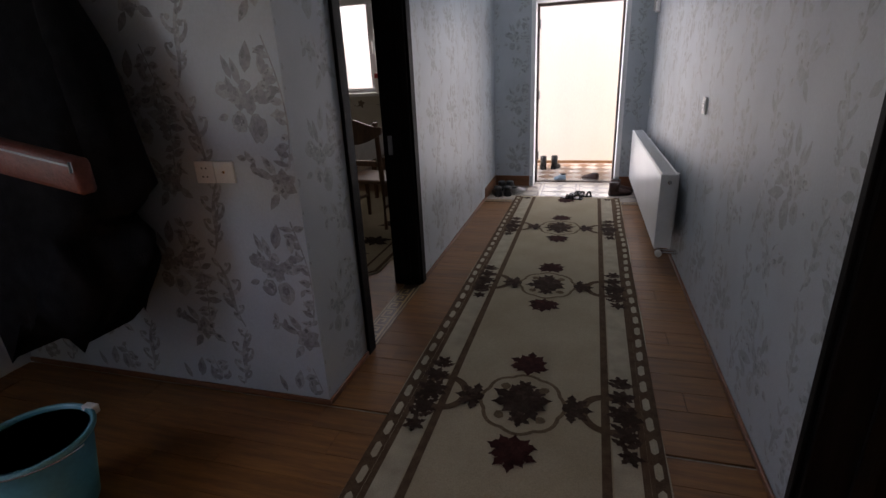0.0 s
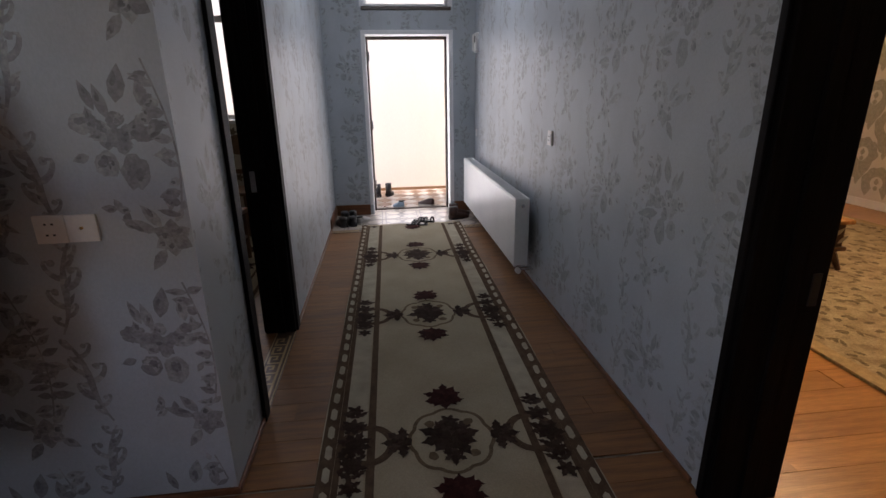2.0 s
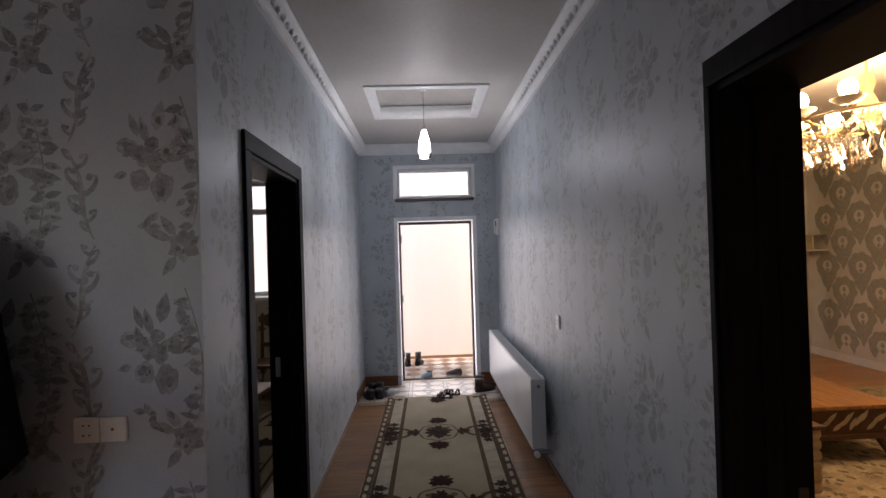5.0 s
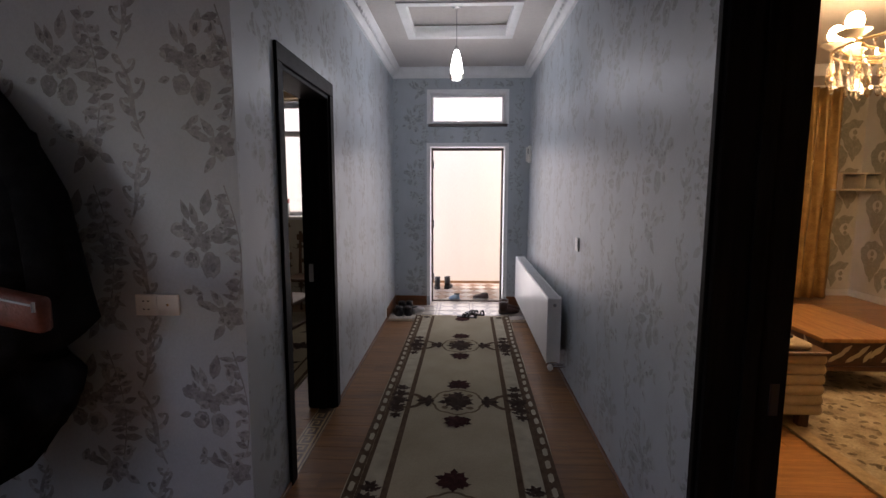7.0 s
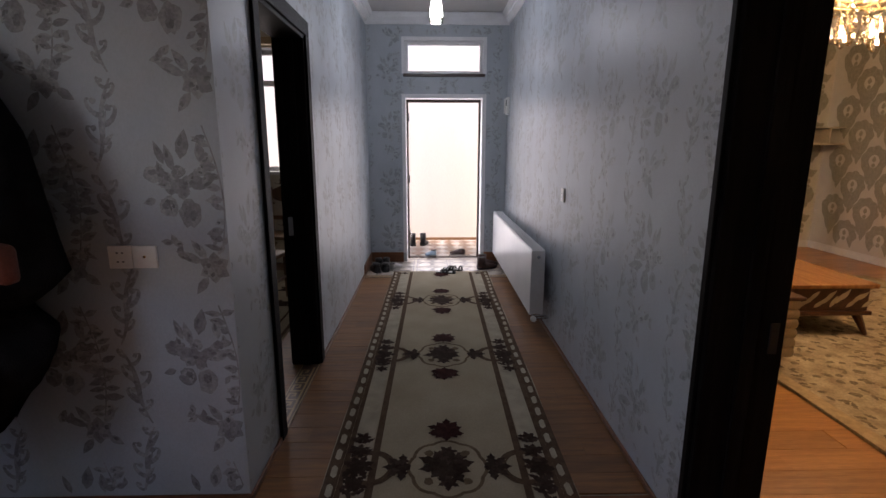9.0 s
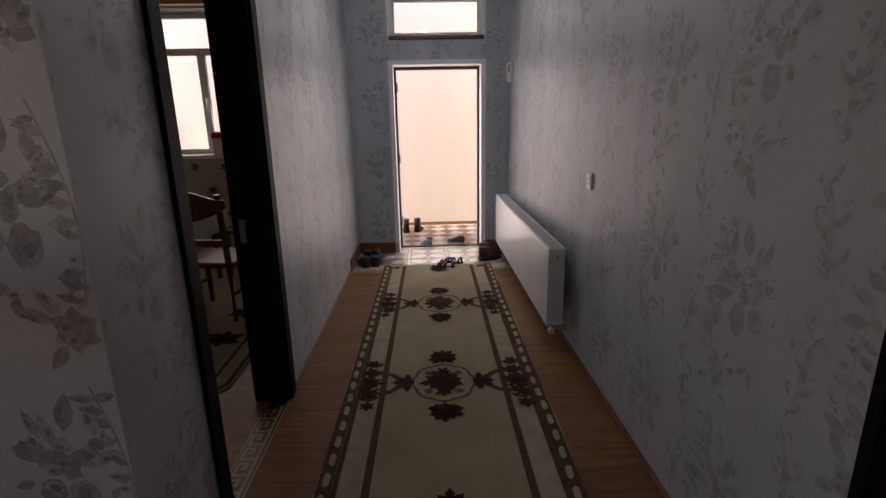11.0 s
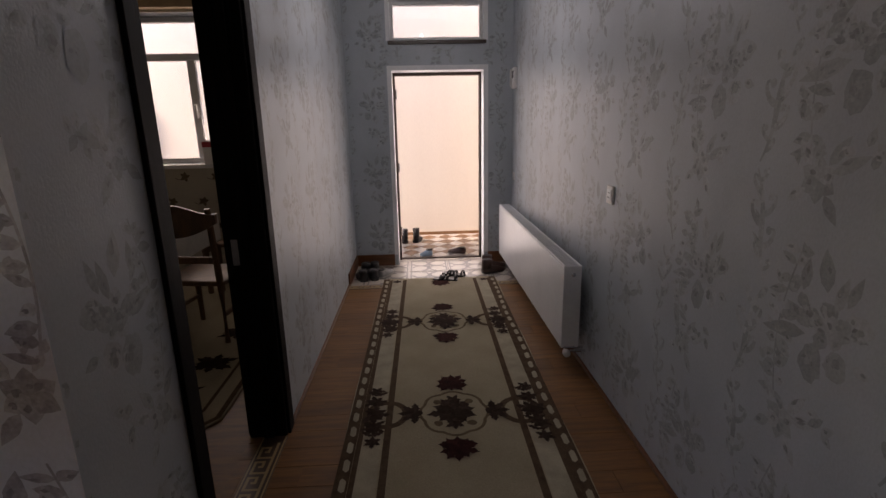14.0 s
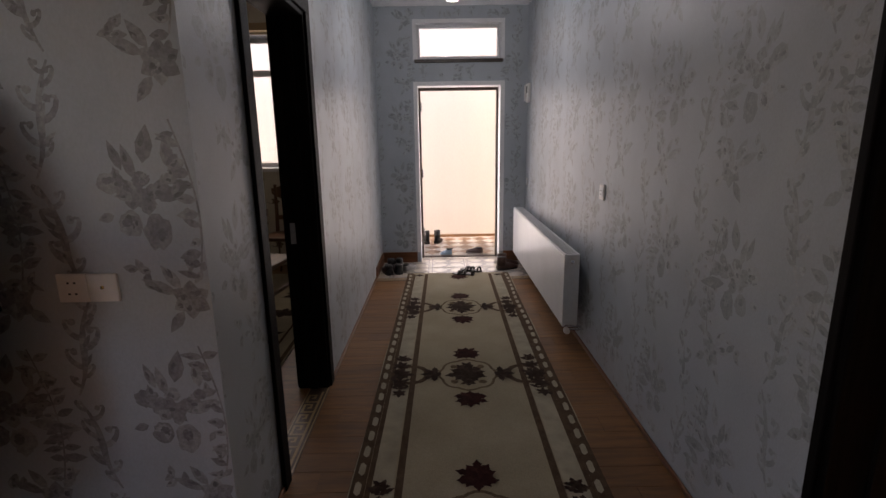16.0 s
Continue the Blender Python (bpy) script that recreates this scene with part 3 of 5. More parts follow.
structure("baseboard_socket", box(XV, YF - 0.014, 0, XL + 0.014, YF - 0.001, 0.028, bevel=0.004), SKIRT, "narrow red-brown wooden skirting", category="skirting")
structure("baseboard_right", box(XR - 0.014, RDO[1] + 0.066, 0, XR - 0.001, 5.379, 0.028, bevel=0.004), SKIRT, "narrow red-brown wooden skirting", category="skirting")
structure("baseboard_living", box(5.485, -2.2, 0, 5.499, 6.949, 0.10, bevel=0.004), CLOTH, "pale living room skirting", category="skirting")
structure("baseboard_living_far", box(RT + 0.02, 6.935, 0, 5.484, 6.949, 0.10, bevel=0.004), CLOTH, "pale living room skirting", category="skirting")


# unseen window, added behind the way the camera looks to light the lobby
w3 = thing("window_3", (0, 0, 0), 0, "unseen white framed lobby window, added to light the lobby", "window")
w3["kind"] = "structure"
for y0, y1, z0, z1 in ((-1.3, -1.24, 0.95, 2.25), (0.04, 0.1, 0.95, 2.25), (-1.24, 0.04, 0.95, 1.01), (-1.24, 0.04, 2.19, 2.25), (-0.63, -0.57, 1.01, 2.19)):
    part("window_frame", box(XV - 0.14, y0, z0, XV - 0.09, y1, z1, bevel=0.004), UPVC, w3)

# ---- wallpaper print ----
def paper_cell(rng, cu, cv):
    """One repeat of the floral paper: a rose spray and a scrolling vine."""
    out = []
    # rose with drooping petals
    u, v = cu + 0.29, cv + 0.30
    for du, dv, pr, sq in ((-0.085, 0.045, 0.046, 0.75), (-0.045, 0.02, 0.038, 0.9), (0.0, 0.0, 0.040, 0.8), (0.055, 0.02, 0.036, 0.9), (-0.045, -0.075, 0.040, 1.15), (0.03, -0.10, 0.046, 1.35), (0.0, 0.055, 0.030, 0.9), (0.085, 0.055, 0.024, 0.9)):
        out.append(blob(u + du, v + dv, pr * 0.86, rng, 19, 0.16, sq))
        for q in range(3):
            a = math.atan2(dv, du) + rng.uniform(-0.9, 0.9)
            out.append(leaf(u + du * 0.7, v + dv * 0.7, pr * rng.uniform(0.9, 1.4), pr * 0.75, a, 1))
    for du, dv, l, w, a in ((0.06, -0.03, 0.16, 0.045, -0.22), (0.05, -0.01, 0.10, 0.04, 0.5), (-0.09, -0.05, 0.05, 0.03, 3.4), (-0.05, 0.08, 0.09, 0.03, 1.9)):
        out.append(leaf(u + du, v + dv, l, w, a))
    for a in (0.6, 2.0, 3.6, 5.0):
        out.append(blob(u + 0.036 * math.cos(a), v + 0.028 * math.sin(a), 0.022, rng, 8))
    for a, d, l, w in ((1.9, 0.06, 0.10, 0.035), (1.45, 0.10, 0.11, 0.050), (0.75, 0.12, 0.09, 0.038), (-0.75, 0.14, 0.08, 0.03)):
        out.append(leaf(u + d * math.cos(a), v + d * math.sin(a), l, w, a + (0.9 if a < 1 else -0.1)))
    # garland running down to the bloom below
    stem = [(u + 0.10 + 0.05 * math.sin(2.6 * t) + 0.01 * t, v + 0.22 - 0.46 * t) for t in [i / 12 for i in range(13)]]
    out += ribbon(stem, 0.006)
    for k in range(1, 13):
        p = stem[k]
        for a in (rng.uniform(-0.6, 0.7), 3.14 + rng.uniform(-0.7, 0.6)):
            out.append(leaf(p[0], p[1], rng.uniform(0.04, 0.075), rng.uniform(0.022, 0.036), a))
            if rng.random() < 0.5:
                out.append(leaf(p[0] + rng.uniform(-0.05, 0.05), p[1] + rng.uniform(-0.03, 0.03), rng.uniform(0.03, 0.05), 0.022, a + 1.2))
    # bloom
    su, sv = u + 0.10, v - 0.31
    for i in range(6):
        out.append(leaf(su, sv, 0.062, 0.052, 0.5 + 1.047 * i))
    for a, l in ((2.7, 0.11), (-2.2, 0.085), (0.9, 0.08), (2.2, 0.09), (-0.6, 0.07)):
        out.append(leaf(su + 0.045 * math.cos(a), sv + 0.045 * math.sin(a), l, 0.036, a))
    for k in range(5):
        out.append(leaf(su - 0.12 + rng.uniform(-0.03, 0.03), sv + 0.07 + rng.uniform(-0.04, 0.04), 0.045, 0.026, rng.uniform(0, 6.28)))
    # vine: slanted acanthus sprigs that lean to and fro
    for k in range(2):
        lean = 1 if k == 0 else -1
        top = cv + 0.34 * (k + 1)
        stem = [(cu + 0.04 + lean * (-0.045 + 0.09 * t + 0.012 * math.sin(6 * t)), top - 0.32 * t) for t in [i / 10 for i in range(11)]]
        out += ribbon(stem[:6], (0.006, 0.024))
        out += ribbon(stem[5:], (0.024, 0.006))
        for q, (n, size) in enumerate(((1, 0.7), (2, 0.9), (4, 1.1), (5, 1.2), (7, 1.1), (8, 0.8), (9, 0.7))):
            side = 1 if q % 2 else -1
            a0 = stem[n]
            hook = [(a0[0] + side * size * 0.045 * math.sin(a * 0.62), a0[1] + size * (0.034 - 0.034 * math.cos(a * 0.8)) - (0.012 * (a - 2.4) if a > 2.4 else 0)) for a in [i * 0.6 for i in range(8)]]
            out += ribbon(hook, (0.020 * size, 0.006))
            out.append(blob(hook[-1][0], hook[-1][1], 0.011 * size, rng, 7))
        for q in range(3):
            out.append(leaf(stem[3 + 2 * q][0], stem[3 + 2 * q][1], 0.055, 0.016, (2.3 if lean > 0 else 0.9) + rng.uniform(-0.3, 0.3)))
    return out


def shading(shapes, rng):
    """Darker strokes inside the petals and leaves."""
    out = []
    for s in shapes:
        us, vs = [p[0] for p in s], [p[1] for p in s]
        w, h = max(us) - min(us), max(vs) - min(vs)
        if max(w, h) < 0.035 or len(s) < 8:
            continue
        cu, cv = sum(us) / len(s), sum(vs) / len(s)
        base = rng.uniform(0, 6.28)
        for k in range(2):
            a = base + k * rng.uniform(0.5, 1.1)
            g = rng.uniform(0.25, 0.42)
            out.append([(cu + (u - cu) * g * (0.6 + 0.4 * abs(math.cos(a))) + 0.16 * w * math.cos(a), cv + (v - cv) * g * (0.6 + 0.4 * abs(math.sin(a))) + 0.16 * h * math.sin(a)) for u, v in s])
    return out


def print_wall(wall, to_world, u0, u1, v0, v1, keep, shift=(0, 0), ink=PRINTSOFT, deep=PRINTMID):
    rng = random.Random(5)
    shapes = []
    iu0, iu1 = int((u0 - shift[0]) / 0.53) - 2, int((u1 - shift[0]) / 0.53) + 2
    iv0, iv1 = int((v0 - shift[1]) / 0.68) - 2, int((v1 - shift[1]) / 0.68) + 2
    for i in range(iu0, iu1):
        for j in range(iv0, iv1):
            for s in paper_cell(rng, i * 0.53 + shift[0], j * 0.68 + shift[1]):
                if all(u0 < u < u1 and v0 < v < v1 and keep(u, v) for u, v in s):
                    shapes.append(s)
    flat_mesh("wallpaper_print", shapes, to_world, ink, wall, "grey-violet printed roses and scrolling vines", 0.0003, 0.00002)
    flat_mesh("wallpaper_print", shading(shapes, rng), to_world, deep, wall, "darker strokes of the printed petals", 0.0011, 0.00002)


print_wall(wall_socket, lambda u, v, h: (u, YF - h, v), XV, XL, 0.03, ZC, lambda u, v: True, (-1.39, 0.34), PRINT, PRINTDEEP)
print_wall(wall_right, lambda u, v, h: (XR - h, u, v), YB, YE - 0.01, 0.03, ZC - 0.13, lambda u, v: not (RDO[0] - 0.08 < u < RDO[1] + 0.02 and v < 2.2), (1.60, 0.0))
print_wall(wall_left, lambda u, v, h: (XL + h, u, v), YF, YE - 0.01, 0.03, ZC - 0.13, lambda u, v: not (LDO[0] - 0.07 < u < LDO[1] + 0.07 and v < 2.19), (3.2, 0.1))
print_wall(wall_end, lambda u, v, h: (u, YE - h, v), XL + 0.01, XR - 0.01, 0.13, ZC - 0.13, lambda u, v: not (DX0 - 0.04 < u < DX1 + 0.04 and (v < DTOP + 0.04 or TRB - 0.04 < v < TRT + 0.04)), (-0.98, 0.02))


def damask(cu, cv, s):
    """A scalloped shield with an urn left pale inside: dark shapes."""
    out = []
    rim = []
    for a in range(60):
        t = 2 * math.pi * a / 60
        low = max(0.0, -math.sin(t))
        q = s * (0.78 + 0.10 * abs(math.sin(4.5 * t)) + 0.42 * low ** 3)
        rim.append((cu + q * (1 - 0.45 * low) * math.cos(t), cv + 0.15 * s + q * 1.05 * math.sin(t)))
    inner = [(cu + 0.34 * s * math.cos(2 * math.pi * a / 60) * (1 - 0.3 * max(0, -math.sin(2 * math.pi * a / 60))), cv + 0.20 * s + 0.36 * s * math.sin(2 * math.pi * a / 60)) for a in range(60)]
    for a in range(60):
        b = (a + 1) % 60
        out.append([rim[a], rim[b], inner[b], inner[a]])
    out.append(leaf(cu, cv + 0.14 * s, 0.34 * s, 0.26 * s, 1.57))
    out.append(blob(cu, cv - 0.02 * s, 0.12 * s, random.Random(2), 9, 0.1))
    out.append(leaf(cu, cv - 0.95 * s, 0.45 * s, 0.26 * s, -1.57))
    return out


shapes = []
for i in range(16):
    for j in range(9):
        shapes += damask(-1.6 + i * 0.53 + (0.265 if j % 2 else 0), 0.25 + j * 0.33, 0.235)
flat_mesh("damask_print", [s for s in shapes if all(v > 0.1 and v < ZC and -2.1 < u < 6.9 for u, v in s)], lambda u, v, h: (5.500 - h, u, v), DAMASK_PRINT, wall_living_damask, "olive damask medallion print")
shapes = []
for i in range(4):
    for j in range(9):
        shapes += damask(4.3 + i * 0.53 + (0.265 if j % 2 else 0), 0.25 + j * 0.33, 0.235)
flat_mesh("damask_print", [s for s in shapes if all(v > 0.1 and v < ZC and u < 5.480 for u, v in s)], lambda u, v, h: (u, 6.95 - h, v), DAMASK_PRINT, wall_living_curtain, "olive damask medallion print")
rng = random.Random(3)
shapes = []
for i in range(9):
    for j in range(4):
        cu, cv = -4.1 + i * 0.32 + (0.16 if j % 2 else 0), 0.25 + j * 0.26
        for k in range(5):
            shapes.append(leaf(cu, cv, 0.055, 0.034, k * 1.257 + rng.uniform(-0.3, 0.3)))
        shapes += ribbon([(cu - 0.02, cv - 0.02), (cu - 0.06, cv - 0.03), (cu - 0.10, cv - 0.01)], 0.006)
flat_mesh("motif_print", shapes, lambda u, v, h: (u, YE - 0.012 - h, v), KITCHEN_PRINT, kitchen_lining, "small brown leaf motifs")


# ---- the hall runner ----
def runner():
    r = thing("hall_runner", (-0.092, 2.4, 0.0), -0.7, "long cream woven runner with brown flower medallions on the hall floor", "rug")
    y0, y1 = -3.6, 3.13
    W = 0.555
    base = box(-W, y0, 0.0005, W, y1, 0.010)
    bmesh.ops.subdivide_edges(base, edges=[e for e in base.edges if abs(e.verts[0].co.y - e.verts[1].co.y) > 1], cuts=60)
    for v in base.verts:
        v.co.x += 0.006 * math.sin(v.co.y * 5.1) * (1 if v.co.x > 0 else 0.6)
    part("woven_field", base, RUG, r)
    put = lambda u, v, h: (u + 0.006 * math.sin(v * 5.1) * (1 if u > 0 else 0.6) * min(1, abs(u) * 2), v, 0.0108 + h)
    side, pale, dash, brown = [], [], [], []
    for sg in (-1, 1):
        pale.append([(sg * 0.368, y0 + 0.01), (sg * 0.465, y0 + 0.01), (sg * 0.465, y1 - 0.05), (sg * 0.368, y1 - 0.05)])
        brown.append([(sg * 0.465, y0 + 0.01), (sg * 0.490, y0 + 0.01), (sg * 0.490, y1 - 0.05), (sg * 0.465, y1 - 0.05)])
        brown.append([(sg * 0.328, y0 + 0.01), (sg * 0.362, y0 + 0.01), (sg * 0.362, y1 - 0.05), (sg * 0.328, y1 - 0.05)])
        k = 0
        y = y0 + 0.05
        while y < y1 - 0.12:
            side.append([(sg * 0.504, y + 0.012), (sg * 0.515, y), (sg * 0.533, y + 0.018), (sg * 0.533, y + 0.078), (sg * 0.522, y + 0.090), (sg * 0.504, y + 0.070)])
            y += 0.128
    edge_dark = [[(sg * 0.491, y0 + 0.01), (sg * 0.553, y0 + 0.01), (sg * 0.553, y1 - 0.01), (sg * 0.491, y1 - 0.01)] for sg in (-1, 1)]
    flat_mesh("border_band", edge_dark, put, RUGBROWN, r, "dark brown border band", 0.0005, 0.0)
    flat_mesh("border_stripe", pale, put, RUGPALE, r, "pale side stripe", 0.0004, 0.0)
    flat_mesh("border_line", brown, put, RUGBROWN, r, "brown border line", 0.0009, 0.0)
    for s in side:
        flat_mesh("border_dash", [s], put, RUGPALE, r, "", 0.0012, 0.0)
    rng = random.Random(11)
    vy = 3.13 - 2.4
    for k in range(-3, 3):
        c = vy + k * 1.265
        tan, red, green, blooms = [], [], [], []
        # lobed ring
        n = 48
        ring = []
        for i in range(n + 1):
            a = 2 * math.pi * i / n
            rad = 0.176 + 0.013 * abs(math.cos(4 * a)) - 0.006
            ring.append((rad * math.cos(a), c + 1.12 * rad * math.sin(a)))
        tan += ribbon(ring, 0.017)
        for a in (0.8, 2.34, 3.94, 5.48):
            tan.append(blob(0.125 * math.cos(a), c + 0.14 * math.sin(a), 0.024, rng, 9))
        blooms.append(flower(0, c + 0.01, 0.135, rng, 10, 0.2))
        blooms += [flower(0, c - 0.105, 0.06, rng, 6, 0.5), flower(0, c + 0.115, 0.055, rng, 6, 0.1)]
        for sg in (-1, 1):
            red.append(flower(0, c + sg * 0.305, 0.098, rng, 10, 0.3) + [leaf(0, c + sg * 0.25, 0.10, 0.05, a, 1) for a in (0.25 * sg, math.pi - 0.25 * sg)])
            blooms.append([leaf(sg * 0.205, c, 0.10, 0.056, (0 if sg > 0 else math.pi) + t, 1) for t in (-1.5, -0.75, 0.0, 0.75, 1.5)] + [blob(sg * 0.195, c, 0.028, rng)])
            # side sprays on the border stripe, with a ring round the rail
            loop = [(sg * 0.358 + 0.102 * math.cos(a), c + 0.112 * math.sin(a)) for a in [2 * math.pi * i / 24 for i in range(25)]]
            tan_loop = ribbon(loop, 0.036)
            flat_mesh("rail_ring", [s for s in tan_loop if max(v for u, v in s) < y1 - 0.03], put, RUGBROWN, r, "brown ring", 0.0014, 0.0001)
            for dy, rr, pt in ((0, 0.085, 9), (0.125, 0.062, 7), (-0.125, 0.062, 7), (0.235, 0.052, 6), (-0.235, 0.052, 6)):
                blooms.append(flower(sg * (0.425 + rng.uniform(-0.008, 0.008)), c + dy, rr, rng, pt, rng.uniform(0, 1)) + [leaf(sg * 0.42, c + dy * 0.8, 0.075, 0.034, a, 1) for a in (0.6, 2.5)])
        inside = lambda s: all(y0 + 0.02 < v < y1 - 0.03 and abs(u) < 0.51 for u, v in s)
        for nm, shp, mt, lb, lf in (("medallion_ring", tan, RUGTAN, "tan lobed ring", 0.0014),):
            keep = [s for s in shp if inside(s)]
            if keep:
                flat_mesh(nm, keep, put, mt, r, lb, lf, 0.00025)
        for nm, groups, mt in (("flower", blooms, RUGDARK), ("rosette", red, RUGRED)):
            for k2, grp in enumerate(groups):
                keep = [s for s in grp if inside(s)]
                if keep:
                    flat_mesh(nm, keep, put, mt, r, "", 0.0018 + 0.0004 * (k2 % 5), 0.00025)
    return r


runner()


# ---- radiator ----
def radiator():
    x0, x1, y0, y1, z0, z1 = 0.608, 0.714, 3.54, 5.90, 0.155, 0.678
    r = thing("radiator", (0, 0, 0), 0, "long white enamelled panel radiator mounted low on the wall", "radiator")
    for a, b in ((x0, x0 + 0.018), (x1 - 0.018, x1)):
        bm = box(a, y0 + 0.004, z0, b, y1 - 0.004, z1 - 0.012, bevel=0.005)
        part("panel", bm, ENAMEL, r)
    for a, b in ((y0, y0 + 0.004), (y1 - 0.004, y1)):
        part("side_cover", box(x0, a, z0 + 0.01, x1, b, z1, bevel=0.001), ENAMEL, r)
    gr = bmesh.new()
    box(x0 + 0.001, y0 + 0.004, z1 - 0.006, x0 + 0.012, y1 - 0.004, z1 + 0.002, gr)
    box(x1 - 0.012, y0 + 0.004, z1 - 0.006, x1 - 0.001, y1 - 0.004, z1 + 0.002, gr)
    for i in range(150):
        y = y0 + 0.008 + (y1 - y0 - 0.02) * i / 149
        box(x0 + 0.012, y, z1 - 0.006, x1 - 0.012, y + 0.006, z1, gr)
    part("top_grille", gr, ENAMEL, r)
    part("convector", box(x0 + 0.02, y0 + 0.02, z0 + 0.03, x1 - 0.02, y1 - 0.02, z1 - 0.03), GREYMETAL, r)
    for y in (y0 + 0.3, y1 - 0.3):
        part("bracket", box(x1, y - 0.02, z0 + 0.05, XR - 0.001, y + 0.02, z1 - 0.05), ENAMEL, r)
    part("plug", bm_rot(lathe([(0.013, 0), (0.013, 0.012), (0.006, 0.014)], 12), pose(x0 + 0.055, y0 - 0.001, z1 - 0.05, 90)), CHROME, r)
    v = part("valve", bm_rot(lathe([(0.012, 0), (0.018, 0.01), (0.022, 0.02), (0.022, 0.05), (0.016, 0.056)], 14), pose(x0 + 0.03, y0 + 0.02, z0 - 0.025, 90)), PLASTIC, r, "white valve cap")
    part("pipe", tube([(x0 + 0.03, y0 + 0.03, z0 + 0.01), (x0 + 0.03, y0 + 0.03, z0 - 0.03), (x0 + 0.09, y0 + 0.03, z0 - 0.035), (XR - 0.002, y0 + 0.03, z0 - 0.035)], 0.009), CHROME, r)
    part("pipe", tube([(x0 + 0.03, y0 + 0.08, z0 + 0.01), (x0 + 0.03, y0 + 0.08, z0 - 0.03), (x0 + 0.09, y0 + 0.08, z0 - 0.035), (XR - 0.002, y0 + 0.08, z0 - 0.035)], 0.009), CHROME, r)
    return r


def bm_rot(bm, m):
    bm.transform(m)
    return bm


radiator()

# ---- pendant ----
p = thing("pendant_lamp", (PENDANT[0], PENDANT[1], 0), 0, "lit white opal glass pendant on a thin cord", "pendant lamp")
part("canopy", lathe([(0.0, 3.119), (0.055, 3.119), (0.055, 3.105), (0.03, 3.09), (0.0, 3.088)], 20), CHROME, p, smooth=True)
part("cord", lathe([(0.003, 2.76), (0.003, 3.09)], 8), GREYMETAL, p)
part("cap", lathe([(0.0, 2.775), (0.014, 2.77), (0.022, 2.745), (0.024, 2.735), (0.0, 2.733)], 16), CHROME, p, smooth=True)
part("shade", lathe([(0.020, 2.733), (0.032, 2.69), (0.046, 2.63), (0.054, 2.57), (0.055, 2.53), (0.050, 2.528), (0.046, 2.56), (0.0, 2.57)], 24), OPAL, p, "glowing white opal glass", True)
part("glass_rim", lathe([(0.0565, 2.56), (0.058, 2.515), (0.057, 2.487), (0.055, 2.487), (0.0555, 2.54)], 24), CRYSTAL, p, "clear glass lower rim", True)


# ---- sockets and switches ----
def socket_pair():
    s = thing("wall_socket_plate", (-1.298, YF, 1.055), 0, "white double socket plate on floral wallpaper", "socket")
    part("plate", box(-0.090, -0.012, -0.044, -0.001, -0.0005, 0.044, bevel=0.003), PLASTIC, s)
    part("plate", box(0.001, -0.012, -0.043, 0.090, -0.0005, 0.043, bevel=0.003), PLASTIC, s)
    for x, z in ((-0.056, 0.017), (-0.036, 0.017), (-0.056, -0.017), (-0.036, -0.017)):
        part("pin_hole", box(x - 0.0035, -0.0128, z - 0.0025, x + 0.0035, -0.0118, z + 0.0025), BLACKPLASTIC, s)
    part("aerial_pin", bm_rot(lathe([(0.005, 0), (0.005, 0.004), (0.002, 0.005)], 10), pose(0.045, -0.0118, 0.002, 90)), BRASS, s)


socket_pair()


def switch(y, z, h=0.086, w=0.086, marks=True):
    s = thing("light_switch", (XR, y, z), 0, "white plastic light switch on the wall", "switch", "hall switches")
    part("plate", box(-0.010, -w / 2, -h / 2, -0.0005, w / 2, h / 2, bevel=0.003), PLASTIC, s)
    part("rocker", box(-0.014, -w * 0.32, -h * 0.32, -0.0098, w * 0.32, h * 0.32, bevel=0.002), ENAMEL, s)
    if marks:
        part("mark", box(-0.0145, -0.016, 0.008, -0.0139, 0.012, 0.014), GREYMETAL, s)
        part("mark", box(-0.0145, -0.010, -0.016, -0.0139, 0.016, -0.010), GREYMETAL, s)


switch(3.315, 1.13, 0.094, 0.086)
switch(5.95, 0.965, 0.08, 0.08, False)
it = thing("intercom", (XR, 5.93, 1.94), 0, "white wall intercom with a dark screen beside the front door", "intercom")
part("body", box(-0.035, -0.065, -0.10, -0.0005, 0.065, 0.10, bevel=0.006), PLASTIC, it)
part("screen", box(-0.0365, -0.045, 0.0, -0.0348, 0.045, 0.07), BLACKPLASTIC, it, "dark screen")
part("handset", box(-0.055, 0.03, -0.085, -0.0355, 0.058, 0.09, bevel=0.006), PLASTIC, it)


